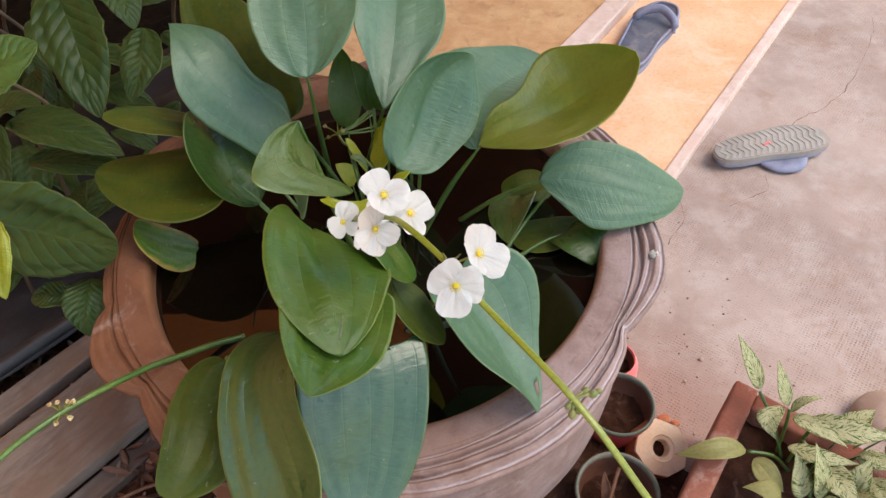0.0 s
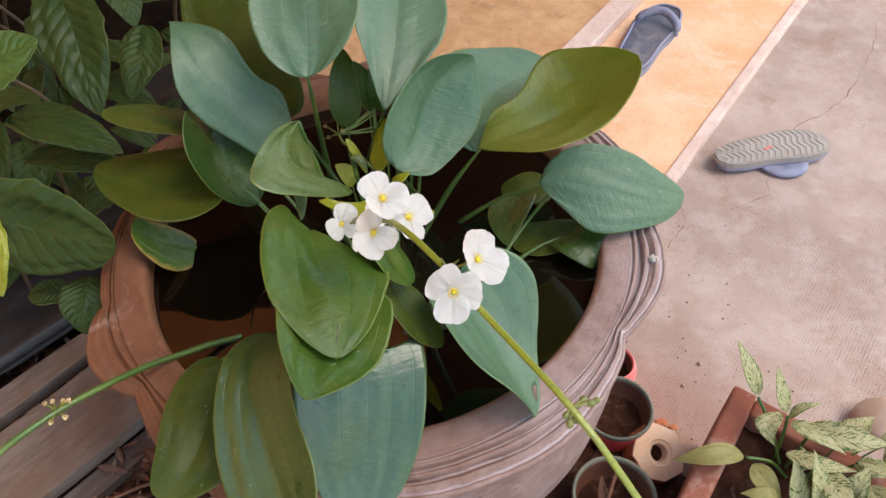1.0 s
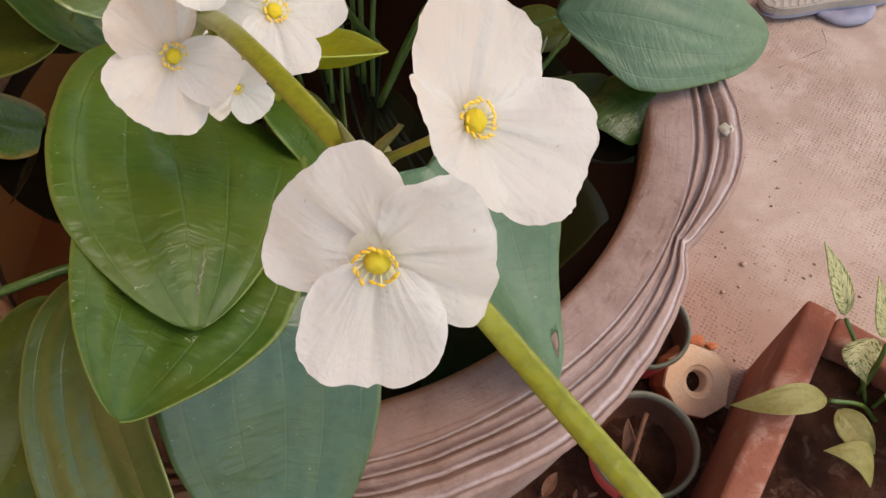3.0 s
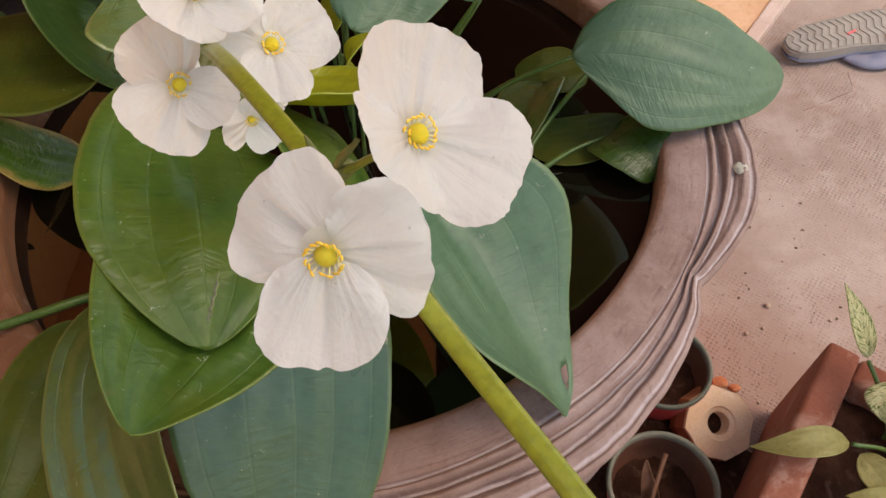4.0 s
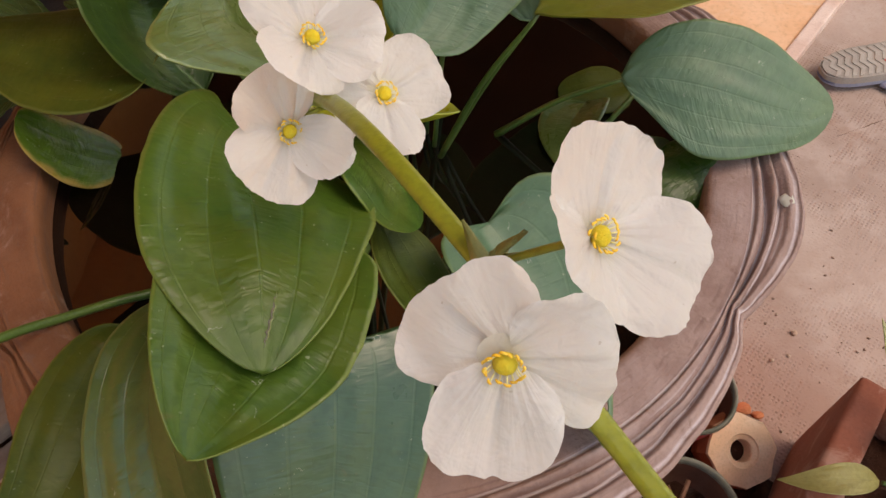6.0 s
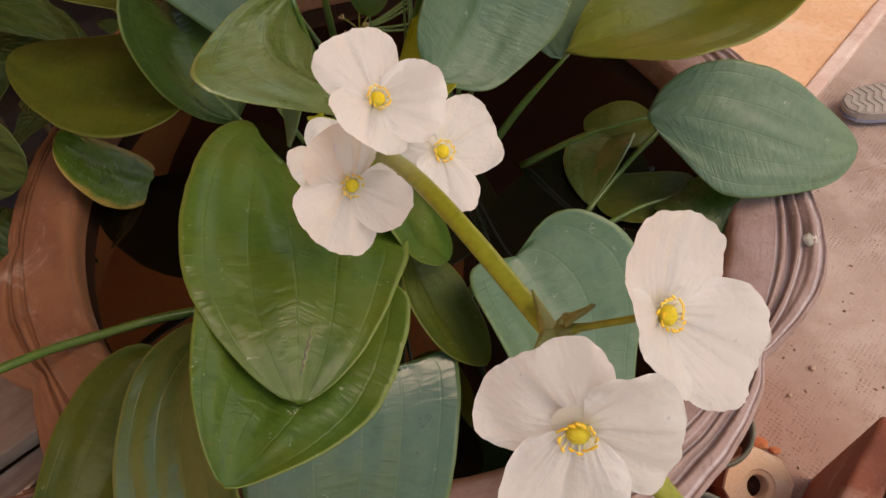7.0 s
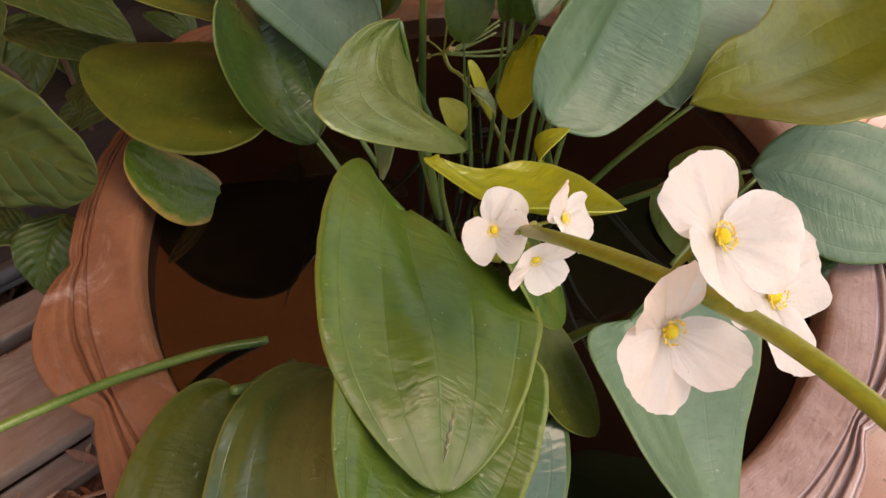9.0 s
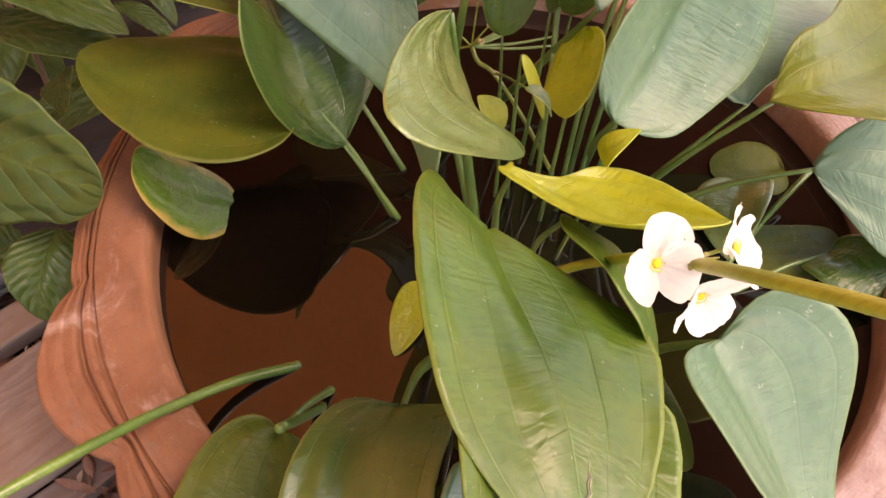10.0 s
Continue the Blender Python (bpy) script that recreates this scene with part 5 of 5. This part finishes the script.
def sole_mesh(pts, z0, z1, shrink=1.0):
    bm = bmesh.new()
    cx = sum(p[0] for p in pts) / len(pts)
    lo = [bm.verts.new((cx + (x - cx) * shrink, y * shrink, z0)) for x, y in pts]
    hi = [bm.verts.new((cx + (x - cx) * shrink, y * shrink, z1)) for x, y in pts]
    bm.faces.new(lo[::-1])
    bm.faces.new(hi)
    for k in range(len(pts)):
        bm.faces.new((lo[k], lo[(k + 1) % len(pts)], hi[(k + 1) % len(pts)], hi[k]))
    edges = [e for e in bm.edges if abs(e.verts[0].co.z - e.verts[1].co.z) < 1e-6]
    bmesh.ops.bevel(bm, geom=edges, offset=0.003, segments=2, affect='EDGES')
    return bm

upturned = thing("sandal", "worn grey rubber sandal lying sole up on the cement", "sandal", "pair of sandals")
pts = outline(48, 0.272, 0.041, 0.051, 0.008)
part("sole", sole_mesh(pts, 0.020, 0.034), SOLE, upturned, "dusty grey zigzag tread", smooth=False)
part("footbed", sole_mesh(pts, 0.012, 0.0198, 0.99), SANDAL_EDGE, upturned, smooth=False)
for row in range(17):
    x = 0.018 + row * 0.0142
    zig = bmesh.new()
    ys = [p[1] for p in pts if abs(p[0] - x) < 0.012]
    lo_y, hi_y = min(ys) + 0.005, max(ys) - 0.005
    line = [(x + (0.0, 0.0045, 0.009, 0.0045, 0.0, 0.0045, 0.009, 0.0045, 0.0)[k], lo_y + (hi_y - lo_y) * k / 8) for k in range(9)]
    half = 0.0041
    lo = [[zig.verts.new((a - half, b, z)) for a, b in line] for z in (0.0335, 0.0352)]
    hi = [[zig.verts.new((a + half, b, z)) for a, b in line] for z in (0.0335, 0.0352)]
    for k in range(8):
        zig.faces.new((lo[1][k], hi[1][k], hi[1][k + 1], lo[1][k + 1]))
        zig.faces.new((lo[0][k], lo[1][k], lo[1][k + 1], lo[0][k + 1]))
        zig.faces.new((hi[0][k + 1], hi[1][k + 1], hi[1][k], hi[0][k]))
    for k in (0, 8):
        zig.faces.new((lo[0][k], hi[0][k], hi[1][k], lo[1][k]))
    part("tread_bar", zig, TREAD, upturned, smooth=False)
mark = box((0.020, 0.005, 0.002), 0.0005, (0.125, 0.004, 0.0345), 0.3)
part("sole_mark", mark, RED_PAINT, upturned, "small red mark")
band = tube(arc([(0.205, -0.030, 0.016), (0.178, -0.048, 0.011), (0.138, -0.047, 0.010), (0.105, -0.026, 0.012)], 8), [0.008 + 0.012 * math.sin(math.pi * k / 24) for k in range(25)], 12)
for v in band.verts:
    v.co.z = 0.009 + (v.co.z - 0.011) * 0.5
part("strap", band, SANDAL_EDGE, upturned, "broad blue rubber strap")
upturned.matrix_basis = pose(0.696, 0.556, 0.0, 0, 0, 10)

upright = thing("sandal", "dark blue rubber sandal standing upright on the ochre floor", "sandal", "pair of sandals")
part("sole", sole_mesh(pts, 0.0, 0.012), SANDAL_EDGE, upright, smooth=False)
part("footbed", sole_mesh(pts, 0.0123, 0.020, 0.985), SANDAL_BLUE, upright, smooth=False)
rim_pts = [Vector((0.136 + (x - 0.136) * 0.95, y * 0.93, 0.0215)) for x, y in pts]
part("raised_edge", tube(rim_pts + [rim_pts[0]], 0.003, 6), SANDAL_EDGE, upright)
part("strap", tube(arc([(0.17, -0.045, 0.015), (0.185, -0.036, 0.035), (0.2, 0.0, 0.045), (0.185, 0.036, 0.035), (0.17, 0.046, 0.015)], 6), [0.004] * 3 + [0.009] * 19 + [0.004] * 3, 8), SANDAL_EDGE, upright, "broad blue strap")
upright.matrix_basis = pose(0.553, 0.862, 0.02, 0, 0, 58) @ Matrix.Scale(1.22, 4)

# ---------------------------------------------------------------- boards, sheet and litter beside the pot
def board(a, b, width, thick, z, label):
    a, b = Vector((*a, 0)), Vector((*b, 0))
    d = b - a
    mid = (a + b) / 2
    ob = link_mesh("board", box((d.length, width, thick), 0.004, (0, 0, 0), 0.0, 0.004, 5), WOOD, smooth=False)
    ob.matrix_basis = Matrix.Translation((mid.x, mid.y, z + thick / 2)) @ Matrix.Rotation(math.atan2(d.y, d.x), 4, 'Z')
    return tagged(ob, label, "board", "boards beside the pot")
board((-0.84, -0.42), (-0.36, 0.10), 0.15, 0.03, 0.06, "weathered grey-brown wooden board lying beside the pot")
board((-0.90, -0.30), (-0.46, 0.17), 0.05, 0.03, 0.06, "narrow weathered wooden board")
board((-0.79, -0.5), (-0.3, 0.03), 0.04, 0.05, 0.0, "low weathered wooden batten under the boards")
ob = link_mesh("hose", tube(arc([(-1.0, -0.32, 0.10), (-0.75, -0.06, 0.112), (-0.55, 0.14, 0.112), (-0.42, 0.26, 0.10)], 8), 0.014, 12), RUBBER)
tagged(ob, "black rubber hose lying along the boards", "hose")
bm = bmesh.new()
bmesh.ops.create_grid(bm, x_segments=40, y_segments=40, size=0.5)
for v in bm.verts:
    v.co.z = 0.02 * noise.noise(v.co * 6) + 0.006 * noise.noise(v.co * 20)
ob = link_mesh("plastic_sheet", bm, BLACK_SHEET)
ob.matrix_basis = Matrix.Translation((-0.825, 0.28, 0.105)) @ Matrix.Rotation(radians(43), 4, 'Z') @ Matrix.Diagonal((1.3, 0.62, 1, 1))
mod = ob.modifiers.new("thickness", 'SOLIDIFY')
mod.thickness = 0.003
tagged(ob, "crumpled black plastic sheet beside the boards", "sheet")

bed = soil_patch("soil_bed", Vector((-0.55, -0.17)), Vector((1, 0.3, 0)), 1.7, 1.15, 0.032, 0.016)
tagged(bed, "dark soil strewn with dry leaves round the pot", "soil", kind="structure")
# soil coloured near black to stand for the shade under the shrub
SHADED_SOIL = plain("shaded_soil", (0.007, 0.0045, 0.003), (0.016, 0.010, 0.006), 0.95, 45, 1.0, 0.01, 0.05, dirt=(0.03, 0.018, 0.01))
bed3 = soil_patch("soil_bed", Vector((-1.05, 1.2)), Vector((1, 0, 0)), 1.7, 2.0, 0.075, 0.02, SHADED_SOIL)
tagged(bed3, "planting soil under the shrub, darkened for its shade", "soil", kind="structure")
bed2 = soil_patch("soil_bed", Vector((0.300, -0.265)), Vector((1, 0.6, 0)), 0.50, 0.42, 0.016, 0.012, heap=True)
tagged(bed2, "reddish soil beside the small pots", "soil", kind="structure")

rnd = random.Random(5)
def litter(name, area, count, material, label, size=(0.012, 0.04), level=0.045):
    bm = bmesh.new()
    for _ in range(count):
        x, y = rnd.uniform(area[0], area[1]), rnd.uniform(area[2], area[3])
        if math.hypot(x, y) < 0.30 or abs(0.735 * (x + 0.60) - 0.678 * (y + 0.16)) < 0.085 and x < -0.36:
            continue
        ln, wd, curl = rnd.uniform(*size), rnd.uniform(0.12, 0.5), rnd.uniform(-0.3, 0.35)
        m = Matrix.Translation((x, y, level + rnd.uniform(0.0, 0.02))) @ Euler((rnd.uniform(-0.6, 0.6), rnd.uniform(-0.5, 0.5), rnd.uniform(0, 6.28))).to_matrix().to_4x4()
        rows = []
        for i in range(6):
            u = i / 5
            h = ln * wd * (u ** 0.6) * ((1 - u) ** 0.7 if u < 1 else 0) + 0.0006
            rows.append([bm.verts.new(m @ Vector(((u - 0.5) * ln, s * h, curl * ln * (s * s * 0.5 + (u - 0.5) ** 2)))) for s in (-1, -0.5, 0, 0.5, 1)])
        for a, b in zip(rows, rows[1:]):
            for k in range(4):
                bm.faces.new((a[k], a[k + 1], b[k + 1], b[k]))
    ob = link_mesh(name, bm, material)
    tagged(ob, label, "dry leaves", kind="stuff")
litter("leaf_litter", (-0.85, 0.05, -0.62, 0.12), 1500, LITTER, "brown dry leaf litter on the soil", (0.012, 0.05))
litter("pale_litter", (-0.85, 0.05, -0.62, 0.12), 210, LITTER_PALE, "pale broken dry leaves on the soil")
litter("leaf_litter", (0.12, 0.385, -0.5, -0.22), 95, LITTER, "brown dry leaves beside the small pots", (0.012, 0.036), 0.03)
for k, pts_ in enumerate((((-0.56, -0.23, 0.07), (-0.45, -0.2, 0.075), (-0.36, -0.16, 0.06), (-0.3, -0.2, 0.04)), ((0.2, -0.36, 0.03), (0.28, -0.3, 0.06), (0.335, -0.19, 0.11)), ((-0.5, -0.3, 0.05), (-0.38, -0.27, 0.06), (-0.26, -0.33, 0.03)))):
    ob = link_mesh("dry_twig", tube(arc(pts_, 8), 0.003, 6), LITTER)
    tagged(ob, "thin dry twig on the litter", "twig", "dry twigs")

dry = thing("dry_leaf", "curled brown dry leaf standing in a small pot", "leaf")
leaf("blade", dry, LITTER, (0.318, -0.232, 0.052), (0.312, -0.196, 0.112), 0.011, 30, 40, 0.006, 0.004, 0.0, 25.0, 0.5, 0.8)
for k, (x, y, sz) in enumerate(((0.452, -0.060, 0.010), (0.470, -0.068, 0.007), (0.466, -0.112, 0.006), (0.438, -0.160, 0.008))):
    bm = bmesh.new()
    bmesh.ops.create_icosphere(bm, subdivisions=2, radius=sz)
    for v in bm.verts:
        v.co = Vector((v.co.x * 1.2, v.co.y * 0.8, v.co.z * 0.6)) * (1 + 0.3 * noise.noise(v.co * 160 + Vector((k * 7, 0, 0))))
    ob = link_mesh("clay_chip", bm, HOLDER_SIDE, smooth=False)
    ob.location = (x, y, sz * 0.45)
    tagged(ob, "broken orange clay chip on the cement", "chip", "clay chips by the holder")
for k, (x, y, sz) in enumerate(((0.545, 0.055, 0.0048), (0.505, 0.012, 0.0034), (0.530, 0.020, 0.0028))):
    bm = bmesh.new()
    bmesh.ops.create_icosphere(bm, subdivisions=2, radius=sz)
    for v in bm.verts:
        v.co = Vector((v.co.x, v.co.y * 0.85, v.co.z * 0.75)) * (1 + 0.2 * noise.noise(v.co * 200 + Vector((k * 5, 0, 0))))
    ob = link_mesh("pebble", bm, STONE)
    ob.location = (x, y, sz * 0.5)
    tagged(ob, "small pale pebble on the cement floor", "pebble", "pebbles on the cement")

rnd = random.Random(31)
bm = bmesh.new()
for _ in range(420):
    x, y = rnd.uniform(0.30, 0.72), rnd.uniform(-0.28, 0.42)
    if math.hypot(x, y) < 0.36 or rnd.random() < (x - 0.30) * 1.6:
        continue
    size = rnd.choice((0.0006, 0.0008, 0.0010, 0.0013, 0.0022))
    one = bmesh.ops.create_icosphere(bm, subdivisions=1, radius=size)
    bmesh.ops.scale(bm, vec=(1.3, 0.9, 0.7), verts=one['verts'])
    bmesh.ops.transform(bm, matrix=Matrix.Translation((x, y, size * 0.5)) @ Matrix.Rotation(rnd.uniform(0, 6.28), 4, 'Z'), verts=one['verts'])
ob = link_mesh("grit", bm, GRIT)
tagged(ob, "brown grit and crumbs scattered on the cement", "grit", kind="stuff")

# ---------------------------------------------------------------- plain walls that close the place and block light
def wall(name, a, b, height, label, z0=0.0):
    a, b = Vector((*a, 0)), Vector((*b, 0))
    d = b - a
    mid = (a + b) / 2
    ob = link_mesh(name, box((d.length, 0.2, height), 0, (mid.x, mid.y, z0 + height / 2), math.atan2(d.y, d.x)), EAVE, smooth=False)
    return tagged(ob, label, "wall", kind="structure")
DARK_EAVE = plain("dark_timber", (0.06, 0.032, 0.02), (0.10, 0.05, 0.03), 0.85, 3, 0.2, 0.003, 0.2)
eave = link_mesh("ceiling_eave", box((4.0, 1.1, 0.10), 0, (-2.0, 0.9, 2.60), 0), EAVE, smooth=False)
tagged(eave, "plain orange-brown eave above the pot", "ceiling", kind="structure")
# unseen slab added to block skylight over the shrub side
side_blocker = link_mesh("ceiling_side", box((3.6, 1.25, 0.10), 0, (-2.15, -0.275, 2.60), 0), EAVE, smooth=False)
tagged(side_blocker, "plain orange-brown unseen slab that keeps skylight off the shrub", "ceiling", kind="structure")
roof = link_mesh("ceiling", box((5.9, 3.8, 0.12), 0, (-1.05, 2.35, 2.76), 0), DARK_EAVE, smooth=False)
tagged(roof, "plain dark brown veranda ceiling", "ceiling", kind="structure")
wall("wall_north", (-4.0, 2.6), (1.2, 5.2), 3.2, "plain brown plastered house wall")
# unseen wall added to darken the left side
wall("wall_west", (-1.75, -1.6), (-1.5, 4.2), 2.9, "plain brown plastered wall, unseen, added to cut light from the west")
